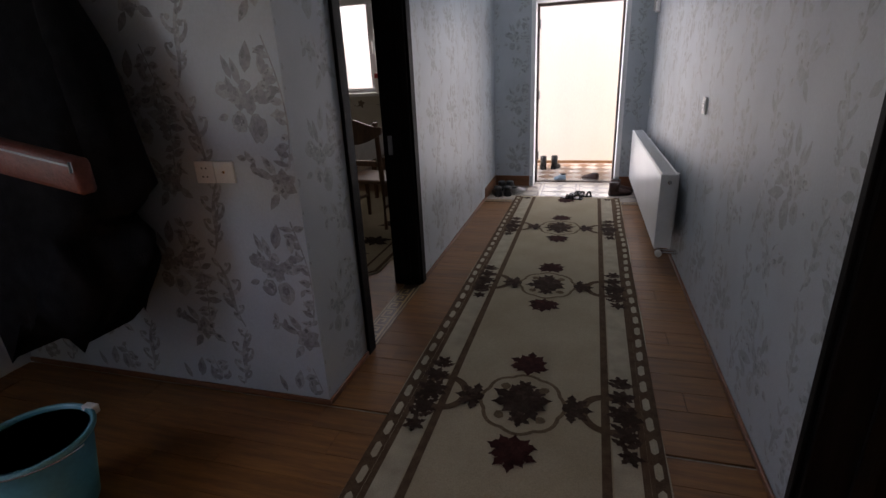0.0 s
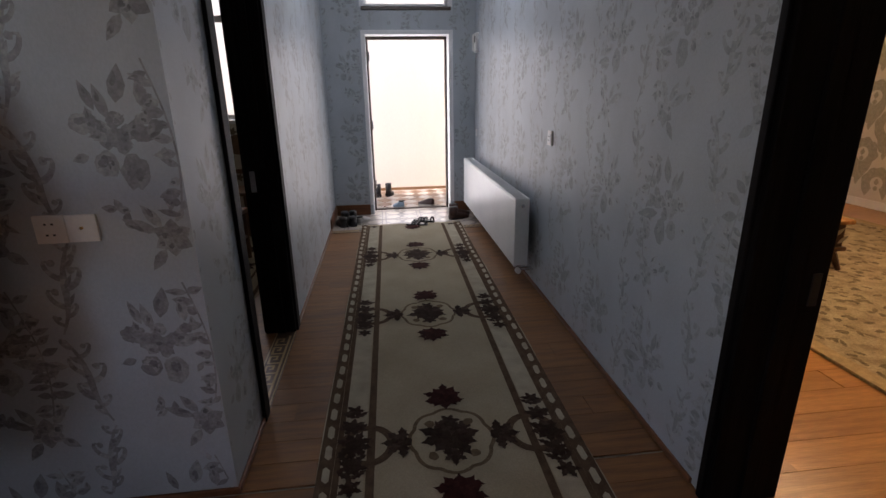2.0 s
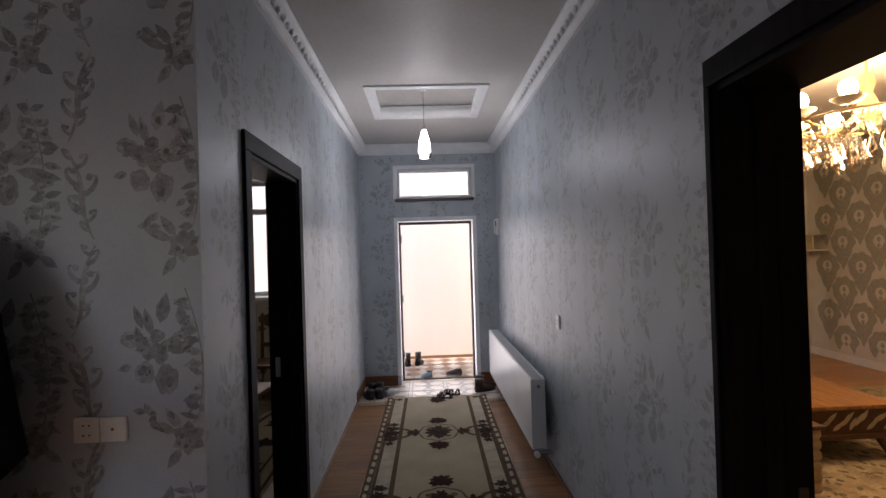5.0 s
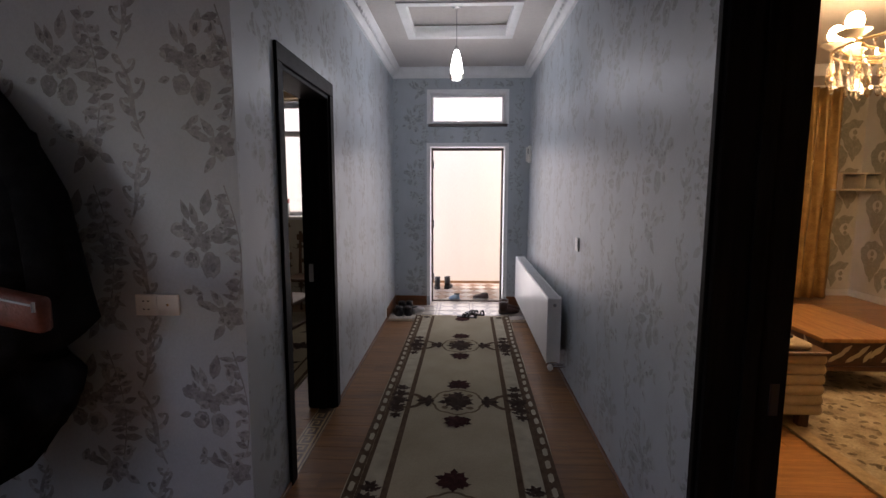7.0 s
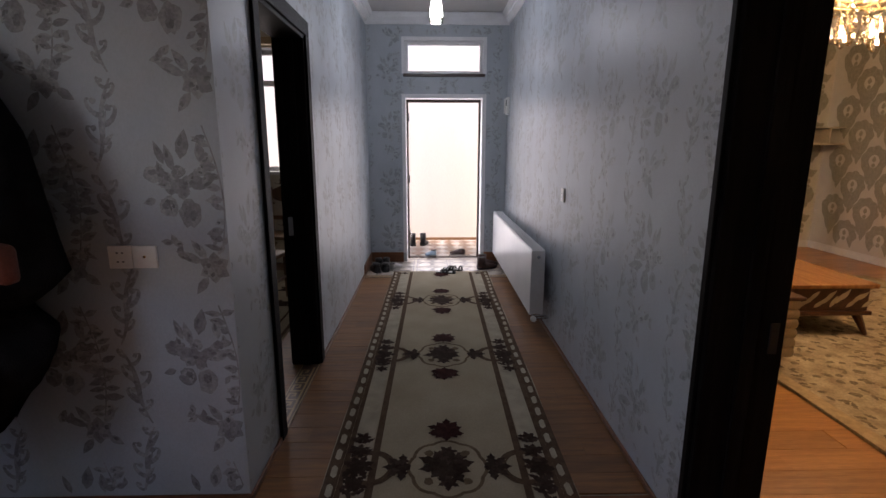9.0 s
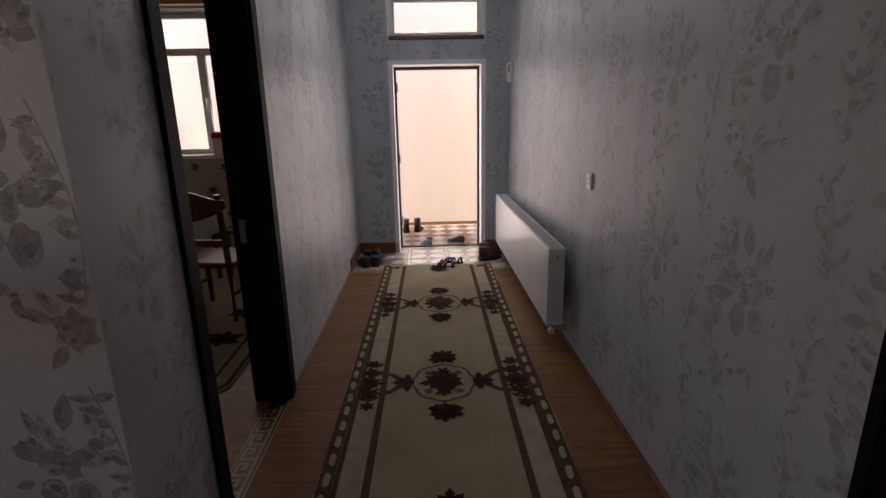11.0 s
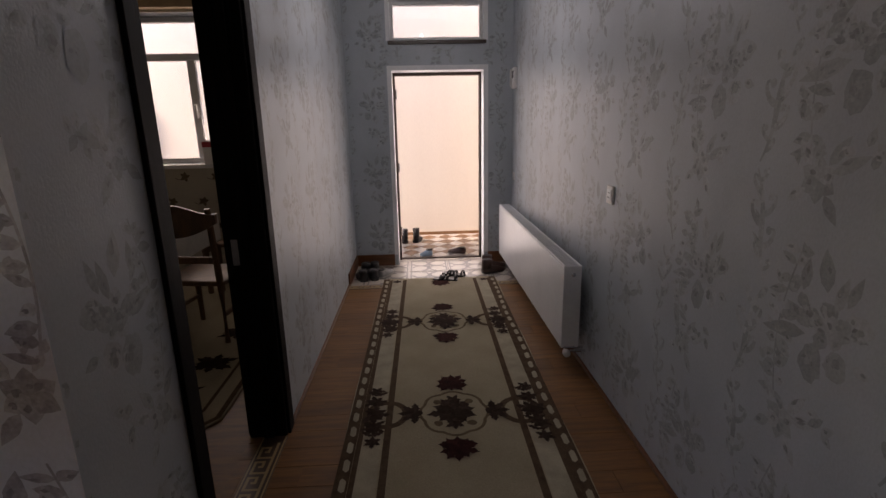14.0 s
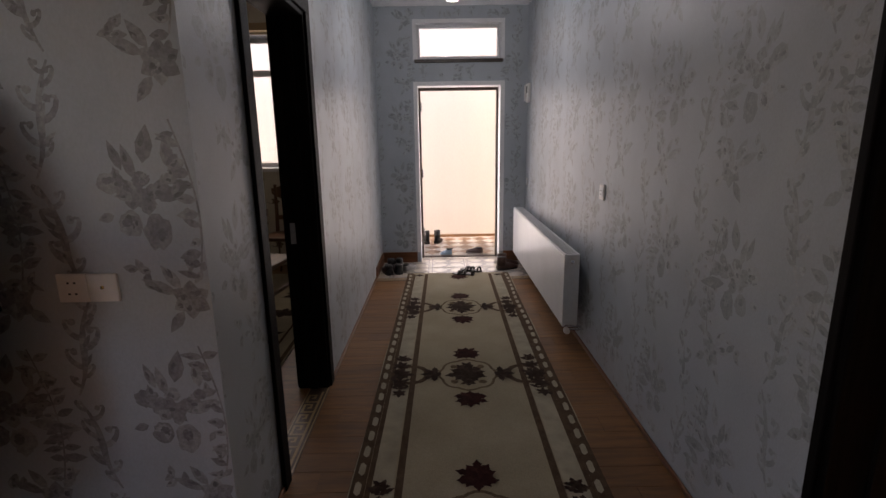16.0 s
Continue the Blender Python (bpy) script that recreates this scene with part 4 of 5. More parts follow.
# ---- key-pattern thresholds ----
def key_strip(name, place, turn, length, w=0.125):
    s = thing(name, place, turn, "pale and dark Greek key inlay strip in the floor", "threshold strip")
    part("strip", box(0, 0, 0.0002, length, w, 0.004), KEYDARK, s)
    dark = []
    a, b = 0.015, w - 0.015
    for e in (0.003, w - 0.012):
        dark.append([(0, e), (length, e), (length, e + 0.008), (0, e + 0.008)])
    x, st, t = 0.0, 0.105, 0.013
    while x + st <= length + 0.01:
        p = [(0.0, a + 0.02), (0.0, b - 0.012), (0.075, b - 0.012), (0.075, a + 0.045), (0.042, a + 0.045), (0.042, b - 0.038)]
        q = [(0.0, a + 0.014), (st - 0.0, a + 0.014)]
        for line in (p, q):
            for (x0, y0), (x1, y1) in zip(line, line[1:]):
                dark.append([(x + min(x0, x1) - t / 2, min(y0, y1) - t / 2), (x + max(x0, x1) + t / 2, min(y0, y1) - t / 2), (x + max(x0, x1) + t / 2, max(y0, y1) + t / 2), (x + min(x0, x1) - t / 2, max(y0, y1) + t / 2)])
        x += st
    dark = [[(min(max(u, 0), length), v) for u, v in s2] for s2 in dark]
    flat_mesh("key_inlay", dark, lambda u, v, h: (u, v, 0.004 + h), KEYPALE, s, "pale key ornament", 0.0004, 0.0001)


key_strip("threshold_strip", (-0.93, LDO[0] + 0.036, 0.0), 90, LDO[1] - LDO[0] - 0.072)
key_strip("threshold_strip", (XL + 0.015, 5.275, 0.0), 0, XR - XL - 0.03, 0.10)


# ---- shoes ----
def shoe(name, place, turn, mat, label, tall=0.0, length=0.27, group="shoes by the door"):
    """A shoe that lies along its own y, toe at +y; tall is the height of the shaft."""
    s = thing(name, place, turn, label, "shoe", group)
    w = 0.048
    outline = [(w * (0.75 + 0.25 * math.sin(math.pi * t)) * (1 if t < 0.85 else 0.8), t) for t in (0.02, 0.2, 0.45, 0.7, 0.88)]
    pts = [(x, y * length) for x, y in outline] + [(0, length)] + [(-x, y * length) for x, y in reversed(outline)] + [(0, -0.005)]
    part("sole", poly(pts, 0.0, 0.018), SOLE if tall == 0 else SHOEBLACK, s)
    bm = bmesh.new()
    rings = []
    for t, h, k in ((0.0, 0.075, 0.7), (0.10, 0.085, 0.95), (0.30, 0.085, 0.95), (0.42, 0.082, 0.95), (0.6, 0.066, 1.02), (0.82, 0.052, 0.95), (0.97, 0.036, 0.55)):
        rings.append([bm.verts.new((w * k * math.cos(a) * (1 if math.sin(a) < 0.7 else 0.8), t * length, 0.018 + (h - 0.018) * max(0, math.sin(a)))) for a in [math.pi * i / 8 for i in range(9)]])
    for a, b in zip(rings, rings[1:]):
        for i in range(8):
            bm.faces.new((a[i], a[i + 1], b[i + 1], b[i]))
    for ring in (rings[0], rings[-1]):
        bm.faces.new(ring)
    part("upper", bm, mat, s, smooth=True)
    if tall:
        part("shaft", lathe([(0.043, 0.05), (0.042, 0.085), (0.044, 0.085 + tall), (0.038, 0.085 + tall), (0.036, 0.05)], 16, center=(0, 0.2 * length, 0), scale_y=1.3), mat, s, smooth=True)
    part("opening", bm_rot(lathe([(0.0, 0), (0.030, 0.0), (0.033, 0.006), (0.030, 0.010)], 14, scale_y=1.25), pose(0, 0.2 * length, 0.078 + tall)), SHOEBLACK, s)
    return s


shoe("ankle_boot", (-0.43, 7.10, -0.005), 8, SHOEBLACK, "black ankle boot standing on the veranda tiles", 0.10, 0.25)
shoe("ankle_boot", (-0.30, 7.14, -0.005), -16, SHOEBLACK, "black ankle boot standing on the veranda tiles", 0.10, 0.25)
shoe("shoe", (-0.80, 5.50, 0.0), 20, SHOEBLACK, "black leather shoe on the entry tiles", 0.02)
shoe("shoe", (-0.70, 5.52, 0.0), 12, SHOEBLACK, "black leather shoe on the entry tiles", 0.02)
shoe("shoe", (-0.83, 5.78, 0.0), -10, SHOEBLACK, "black leather shoe by the skirting", 0.02)
shoe("shoe", (-0.72, 5.80, 0.0), 5, SHOEBLACK, "black leather shoe by the skirting", 0.02)
shoe("sneaker", (-0.66, 5.60, 0.0), -30, SHOEGREY, "grey and white sneaker with pale sole", 0.0, 0.24)
shoe("boot", (0.40, 5.66, 0.0), -70, SHOEBROWN, "dark brown leather boot near the radiator", 0.06, 0.26)
shoe("boot", (0.42, 5.83, 0.0), -78, SHOEBROWN, "dark brown leather boot near the radiator", 0.06, 0.26)
shoe("slipper", (0.30, 6.47, -0.005), 70, SHOEBROWN, "brown slipper on the veranda tiles", 0.0, 0.22)
shoe("slipper", (-0.10, 6.44, -0.005), 100, BLUECLOTH, "pale blue rubber slipper by the threshold", 0.0, 0.15)


def sandal(place, turn):
    s = thing("sandal", place, turn, "black strappy sandal on the entry tiles", "shoe", "shoes by the door")
    pts = [(0.035, 0), (0.040, 0.1), (0.045, 0.18), (0.03, 0.24), (-0.03, 0.24), (-0.045, 0.18), (-0.035, 0.1), (-0.035, 0)]
    part("sole", poly(pts, 0, 0.022), SHOEBLACK, s)
    for y, h in ((0.17, 0.030), (0.14, 0.034), (0.10, 0.036), (0.02, 0.045)):
        arc = [(0.043 * math.cos(a), y, 0.015 + h * math.sin(a)) for a in [math.pi * i / 8 for i in range(9)]]
        part("strap", tube(arc, 0.011, 6), SHOEBLACK, s)


sandal((0.12, 5.43, 0.0), 75)
sandal((0.20, 5.56, 0.0), 60)


# ---- coat and bucket in the lobby ----
def coat():
    c = thing("hanging_coat", (-1.94, YF, 0), 0, "black woollen coat hanging in folds from a wall hook", "coat")
    bm = bmesh.new()
    n, levels = 56, 40
    rings = []
    for k in range(levels + 1):
        t = k / levels
        z = 1.94 - 1.42 * t
        half = 0.06 + 0.30 * min(1, t * 3.2) ** 0.7 + 0.22 * min(t, 0.66)
        if t > 0.66:
            half -= 0.16 * min(1, (t - 0.66) / 0.07)
        if t > 0.74:
            half += 0.10 * min(1, (t - 0.74) / 0.08)
        if t > 0.86:
            half -= 0.22 * (t - 0.86) / 0.14
        deep = 0.05 + 0.10 * min(1, t * 3) + 0.08 * t
        ring = []
        for i in range(n):
            a = 2 * math.pi * i / n
            fold = 1 + 0.10 * t * math.sin(7 * a + 2 * t) + 0.05 * t * math.sin(13 * a)
            zz = z + (0.09 * math.sin(5 * a + 1) + 0.06 * math.sin(11 * a) + 0.03 * math.sin(23 * a)) * max(0, t - 0.55) / 0.45
            ring.append(bm.verts.new((half * fold * math.cos(a), min(-0.012, -deep - 0.015 + deep * fold * math.sin(a)), zz)))
        rings.append(ring)
    for a, b in zip(rings, rings[1:]):
        for i in range(n):
            j = (i + 1) % n
            bm.faces.new((a[i], a[j], b[j], b[i]))
    bm.faces.new(rings[0])
    bm.faces.new(rings[-1])
    part("body", bm, COAT, c, smooth=True)
    sl = bmesh.new()
    tube([(0.26, -0.16, 1.72), (0.34, -0.22, 1.45), (0.38, -0.24, 1.15), (0.36, -0.24, 0.92)], [0.06, 0.085, 0.08, 0.075], 14, sl)
    part("sleeve", sl, COAT, c, smooth=True)
    part("hook", tube([(0, -0.001, 1.97), (0, -0.05, 1.96), (0, -0.06, 1.99)], 0.008, 8), CHROME, c)
    return c


coat()
st = thing("leather_bag", (-1.50, YF - 0.52, 1.185), 0, "rust-red leather pouch with a zip hanging over the coat", "bag")
bg = box(-0.19, -0.03, -0.055, 0.19, 0.03, 0.055, bevel=0.018)
for v in bg.verts:
    v.co.z -= 0.20 * v.co.x + 0.05 * v.co.x * v.co.x
part("body", bg, STRAP, st, smooth=True)
zp = box(-0.17, -0.033, 0.030, 0.17, -0.029, 0.036)
for v in zp.verts:
    v.co.z -= 0.20 * v.co.x
part("zip", zp, GREYMETAL, st)
part("zip_pull", tube([(0.18, -0.034, 0.01), (0.185, -0.04, -0.02)], 0.005, 6), CHROME, st)
part("strap", tube([(-0.17, 0.0, 0.075), (-0.16, 0.05, 0.4), (-0.38, 0.46, 0.81)], 0.006, 6), STRAP, st)

bk = thing("plastic_bucket", (-1.63, 0.96, 0), 0, "turquoise plastic bucket standing on the lobby floor", "bucket")
part("body", lathe([(0.0, 0.002), (0.125, 0.0), (0.13, 0.01), (0.175, 0.30), (0.170, 0.30), (0.125, 0.014), (0.0, 0.012)], 40), BUCKET, bk, smooth=True)
part("rim", lathe([(0.172, 0.290), (0.184, 0.288), (0.187, 0.298), (0.182, 0.306), (0.170, 0.304), (0.172, 0.290)], 40), BUCKETRIM, bk, "paler rolled rim", True)
part("handle_lug", box(0.02, 0.165, 0.275, 0.075, 0.195, 0.310, bevel=0.006), PLASTIC, bk, "white handle lug")
part("handle", tube([(0.188 * math.cos(a), 0.188 * math.sin(a), 0.285 - 0.012 * math.sin(a)) for a in [math.pi * (1.2 + i / 14) for i in range(13)]], 0.003, 6), CHROME, bk)


# ---- living room ----
def rug_living():
    r = thing("living_room_rug", (0, 0, 0), 0, "thick beige and olive patterned rug with sand binding", "rug")
    x0, x1, y0, y1 = 2.03, 4.85, 0.4, 5.2
    part("woven_field", box(x0, y0, 0.0005, x1, y1, 0.018, bevel=0.004), LIVRUG, r)
    for a in ((x0, y0, x0 + 0.09, y1), (x1 - 0.09, y0, x1, y1), (x0 + 0.09, y0, x1 - 0.09, y0 + 0.09), (x0 + 0.09, y1 - 0.09, x1 - 0.09, y1)):
        part("binding", box(a[0], a[1], 0.018, a[2], a[3], 0.0205), LIVRUGEDGE, r)
    rng = random.Random(8)
    dark = []
    for off, dens in ((0.16, 0.05), (0.45, 0.09), (0.85, 0.07)):
        for side in range(4):
            ln = (y1 - y0) if side < 2 else (x1 - x0)
            for k in range(int((ln - 2 * off) / dens)):
                t = off + k * dens
                wob = 0.035 * math.sin(t * 14)
                u = x0 + off + wob if side == 0 else x1 - off - wob if side == 1 else x0 + t
                v = y0 + t if side < 2 else y0 + off + wob if side == 2 else y1 - off - wob
                dark.append(leaf(u, v, rng.uniform(0.05, 0.10), 0.035, rng.uniform(0, 6.28), 1))
    cx, cy = (x0 + x1) / 2, (y0 + y1) / 2
    for rad in (0.35, 0.55, 0.8):
        for k in range(int(rad * 75)):
            a = 2 * math.pi * k / int(rad * 75)
            q = rad * (1 + 0.08 * math.cos(8 * a))
            dark.append(leaf(cx + q * math.cos(a), cy + 1.5 * q * math.sin(a), 0.08, 0.04, a + rng.uniform(-1, 1), 1))
    for k in range(700):
        dark.append(blob(rng.uniform(x0 + 0.13, x1 - 0.13), rng.uniform(y0 + 0.13, y1 - 0.13), rng.uniform(0.012, 0.035), rng, 7, 0.4))
    flat_mesh("pile_pattern", dark, lambda u, v, h: (u, v, 0.018 + h), LIVRUGDARK, r, "olive scroll pattern", 0.0008, 0.0004)


rug_living()


def coffee_table():
    t = thing("coffee_table", (2.93, 3.94, 0.019), 0, "low oak coffee table with cream leaf inlay and splayed legs", "coffee table")
    part("tabletop", box(-0.34, -0.56, 0.385, 0.34, 0.56, 0.42, bevel=0.008), TABLEWOOD, t, "glossy oak top")
    part("apron", box(-0.30, -0.52, 0.20, 0.30, 0.52, 0.384), WALNUT, t)
    part("shelf", box(-0.325, -0.545, 0.165, 0.325, 0.545, 0.199, bevel=0.006), WALNUT, t)
    rng = random.Random(4)
    sh = []
    for k in range(13):
        u = -0.26 + k * 0.043
        if -0.28 < u < 0.27:
            sh.append(leaf(u, 0.225 + 0.03 * (k % 3), 0.11, 0.035, rng.uniform(0.5, 1.1)))
    for k, one in enumerate(sh):
        flat_mesh("inlay", [one], lambda u, v, h: (u, -0.52 - h, v), CREAMINLAY, t, "cream leaf-shaped inlay", 0.001 + 0.0003 * (k % 3), 0)
    sh = [leaf(-0.48 + k * 0.06, 0.225 + 0.03 * (k % 3), 0.11, 0.035, rng.uniform(0.5, 1.1)) for k in range(16)]
    for k, one in enumerate(sh):
        flat_mesh("inlay", [one], lambda u, v, h: (-0.30 - h, u, v), CREAMINLAY, t, "cream leaf-shaped inlay", 0.001 + 0.0003 * (k % 3), 0)
    for sx in (-1, 1):
        for sy in (-1, 1):
            bm = bmesh.new()
            tube([(sx * 0.26, sy * 0.47, 0.166), (sx * 0.29, sy * 0.50, 0.08), (sx * 0.315, sy * 0.525, 0.0)], [0.036, 0.026, 0.018], 8, bm)
            part("leg", bm, WALNUT, t)


coffee_table()


def sofa():
    s = thing("sofa", (1.68, 3.37, 0), 0, "cream channel-ribbed sofa with dark wooden arm cap", "sofa")
    part("seat", box(-0.30, -0.28, 0.10, 0.42, 1.55, 0.42, bevel=0.04), UPHOLSTERY, s, smooth=True)
    part("backrest", box(-0.55, -0.45, 0.10, -0.30, 1.75, 0.90, bevel=0.05), UPHOLSTERY, s, smooth=True)
    for k in range(6):
        z = 0.10 + k * 0.066
        part("arm_rib", box(-0.50, -0.56, z, 0.55, -0.28, z + 0.075, bevel=0.03), UPHOLSTERY, s, "", True)
    part("arm_cap", box(-0.52, -0.57, 0.497, 0.56, -0.27, 0.522, bevel=0.008), WALNUT, s, "dark wooden arm cap")
    part("arm_cushion", box(-0.40, -0.54, 0.52, 0.46, -0.30, 0.575, bevel=0.026), UPHOLSTERY, s, "", True)
    for x, y in ((-0.45, -0.5), (0.45, -0.5), (-0.45, 1.6), (0.35, 1.45)):
        part("leg", box(x - 0.03, y - 0.03, 0.0, x + 0.03, y + 0.03, 0.11, bevel=0.004), WALNUT, s)
    bl = thing("remote_control", (2.02, 2.99, 0.576), 30, "dark remote control on the sofa arm", "remote control")
    part("body", box(-0.02, -0.08, 0.0, 0.02, 0.08, 0.018, bevel=0.004), BLACKPLASTIC, bl)
    part("buttons", box(-0.012, -0.05, 0.018, 0.012, 0.05, 0.020), GREYMETAL, bl)


sofa()


def curtain(x0, x1, y, label):
    c = thing("curtain", (0, 0, 0), 0, label, "curtain", "living room curtains")
    bm = bmesh.new()
    n, m = 150, 12
    grid = []
    for k in range(m + 1):
        z = 0.04 + (2.84 - 0.04) * k / m
        row = []
        for i in range(n + 1):
            t = i / n
            fold = 0.055 * math.sin(2 * math.pi * t * (x1 - x0) / 0.16 + 0.5 * math.sin(3 * z)) * (0.75 + 0.25 * k / m)
            row.append(bm.verts.new((x0 + (x1 - x0) * t + 0.012 * math.sin(5 * z + i), y + fold, z)))
        grid.append(row)
    for a, b in zip(grid, grid[1:]):
        for i in range(n):
            bm.faces.new((a[i], a[i + 1], b[i + 1], b[i]))
    ob = part("cloth", bm, CURTAIN, c, "", True)
    md = ob.modifiers.new("thick", "SOLIDIFY")
    md.thickness = 0.006
    rng = random.Random(2)
    sq = []
    for k in range(900):
        t = rng.random()
        i = round(t * (x1 - x0) / 0.16)
        x = x0 + min(max((i - 0.25 + rng.uniform(-0.12, 0.12)) * 0.16, 0), x1 - x0)
        z = 2.8 - abs(rng.gauss(0, 0.75))
        if z < 0.2:
            continue
        t = (x - x0) / (x1 - x0)
        f = 0.055 * math.sin(2 * math.pi * t * (x1 - x0) / 0.16 + 0.5 * math.sin(3 * z))
        r = rng.uniform(0.004, 0.009)
        sq.append(((x, y + f - 0.006, z), r))
    verts, faces = [], []
    for (x, yy, z), r in sq:
        b = len(verts)
        tl = rng.uniform(-0.6, 0.6) * r
        verts += [(x - r, yy - tl - 0.006, z), (x, yy - 0.008, z - r), (x + r, yy + tl - 0.006, z), (x, yy - 0.006 + tl, z + r)]
        faces.append((b, b + 1, b + 2, b + 3))
    me = bpy.data.meshes.new("sequins")
    me.from_pydata(verts, [], faces)
    me.materials.append(SEQUIN)
    o = new("sequins", me)
    o.parent = c
    tagged(o, "glittering gold sequins", kind="stuff")


curtain(3.0, 4.96, 6.62, "gold satin curtain with sequins hanging to the floor")
cr = thing("curtain_rail", (0, 0, 0), 0, "slim pale curtain rail under the ceiling", "curtain rail")
part("rail", box(1.2, 6.58, 2.838, 5.4, 6.66, 2.8595), PLASTIC, cr)
sf = thing("corner_shelf", (5.15, 6.66, 1.50), 0, "small white two-tier wall shelf", "wall shelf")
part("board", box(-0.30, -0.10, 0.0, 0.34, 0.289, 0.022, bevel=0.003), CREAMINLAY, sf)
part("board", box(-0.16, -0.06, 0.22, 0.34, 0.289, 0.24, bevel=0.003), CREAMINLAY, sf)
part("upright", box(0.14, -0.05, 0.022, 0.16, 0.289, 0.22), CREAMINLAY, sf)
part("upright", box(-0.16, -0.05, 0.022, -0.14, 0.289, 0.22), CREAMINLAY, sf)


def chandelier():
    c = thing("chandelier", (CHAND[0], CHAND[1], 0.07), 0, "gilt chandelier with lit bulbs and hanging crystal drops", "chandelier")
    part("canopy", lathe([(0, 2.929), (0.09, 2.929), (0.08, 2.90), (0.02, 2.87), (0, 2.87)], 20), CREAMMETAL, c, smooth=True)
    part("stem", lathe([(0.010, 2.87), (0.010, 2.72), (0.035, 2.70), (0.05, 2.64), (0.03, 2.58), (0.06, 2.50), (0.09, 2.44), (0.05, 2.36), (0.02, 2.32), (0.0, 2.30)], 16), CREAMMETAL, c, smooth=True)
    n = 10
    rng = random.Random(6)

    def drop(s=1.0):
        return lathe([(0.0, 0.0), (0.004 * s, -0.01 * s), (0.014 * s, -0.045 * s), (0.015 * s, -0.058 * s), (0.008 * s, -0.075 * s), (0.0, -0.080 * s)], 6)
    ring = bmesh.new()
    tube([(0.50 * math.cos(a), 0.50 * math.sin(a), 2.385) for a in [2 * math.pi * i / 40 for i in range(41)]], 0.010, 6, ring)
    part("ring", ring, CREAMMETAL, c)
    dm = bpy.data.meshes.new("crystal_drop")
    b = drop(1.9)
    b.to_mesh(dm)
    b.free()
    dm.materials.append(CRYSTAL)
    bead = bpy.data.meshes.new("bead")
    b = bmesh.new()
    bmesh.ops.create_icosphere(b, subdivisions=1, radius=0.011)
    b.to_mesh(bead)
    b.free()
    bead.materials.append(CRYSTAL)
    for i in range(n):
        a = 2 * math.pi * i / n
        ca, sa = math.cos(a), math.sin(a)
        arm = [(r * ca, r * sa, z) for r, z in ((0.05, 2.44), (0.15, 2.37), (0.28, 2.34), (0.40, 2.37), (0.48, 2.43))]
        part("arm", tube(arm, 0.010, 6), CREAMMETAL, c)
        part("drip_cup", lathe([(0.0, -0.012), (0.05, -0.004), (0.085, 0.022), (0.095, 0.034), (0.08, 0.028), (0.02, 0.012), (0, 0.012)], 16, center=(0.48 * ca, 0.48 * sa, 2.43)), PETAL, c, "cream pressed glass dish", True)
        part("bulb", lathe([(0.016, 0.01), (0.026, 0.03), (0.046, 0.065), (0.052, 0.095), (0.042, 0.13), (0.022, 0.148), (0, 0.152)], 12, center=(0.48 * ca, 0.48 * sa, 2.43)), CANDLE, c, "lit warm bulb", True)
    for ringr, cnt, z in ((0.50, 34, 2.375), (0.36, 24, 2.32), (0.20, 14, 2.28)):
        for i in range(cnt):
            a = 2 * math.pi * (i + rng.uniform(-0.2, 0.2)) / cnt
            x, y = ringr * math.cos(a), ringr * math.sin(a)
            low = rng.choice((0.02, 0.05, 0.09))
            k = 0
            while k * 0.024 < low:
                o = new("bead", bead)
                o.parent = c
                o.location = (x, y, z - 0.012 - k * 0.024)
                k += 1
            o = new("crystal_drop", dm)
            o.parent = c
            o.location = (x, y, z - low)


chandelier()


# ---- kitchen ----
def chair(place, turn, label):
    c = thing("dining_chair", place, turn, label, "chair", "kitchen chairs")
    part("seat", box(-0.21, -0.21, 0.43, 0.21, 0.21, 0.47, bevel=0.012), CHAIRWOOD, c)
    for x in (-0.18, 0.18):
        part("leg", tube([(x, 0.18, 0.43), (x, 0.185, 0.0)], [0.022, 0.016], 8), CHAIRWOOD, c)
        part("back_post", tube([(x, -0.19, 0.0), (x, -0.19, 0.45), (x * 1.05, -0.24, 0.99)], [0.017, 0.022, 0.018], 8), CHAIRWOOD, c)
    top = bmesh.new()
    n = 14
    rows = []
    for yy in (-0.012, 0.012):
        for edge in (0, 1):
            rows.append([top.verts.new((0.23 * (2 * i / n - 1), -0.235 + yy - 0.05 * (1 - (2 * i / n - 1) ** 2), (0.985 + 0.035 * math.cos(3.14 * (2 * i / n - 1))) if edge else 0.80 + 0.09 * (2 * i / n - 1) ** 2)) for i in range(n + 1)])
    for a, b in ((0, 1), (2, 3), (0, 2), (1, 3)):
        for i in range(n):
            top.faces.new((rows[a][i], rows[a][i + 1], rows[b][i + 1], rows[b][i]))
    top.faces.new((rows[0][0], rows[1][0], rows[3][0], rows[2][0]))
    top.faces.new((rows[0][n], rows[1][n], rows[3][n], rows[2][n]))
    part("back_panel", top, CHAIRWOOD, c, "curved varnished back panel")
    part("back_rail", box(-0.17, -0.225, 0.60, 0.17, -0.205, 0.65, bevel=0.004), CHAIRWOOD, c)
    for x in (-0.18, 0.18):
        part("stretcher", box(x - 0.01, -0.18, 0.20, x + 0.01, 0.18, 0.225), CHAIRWOOD, c)
    return c


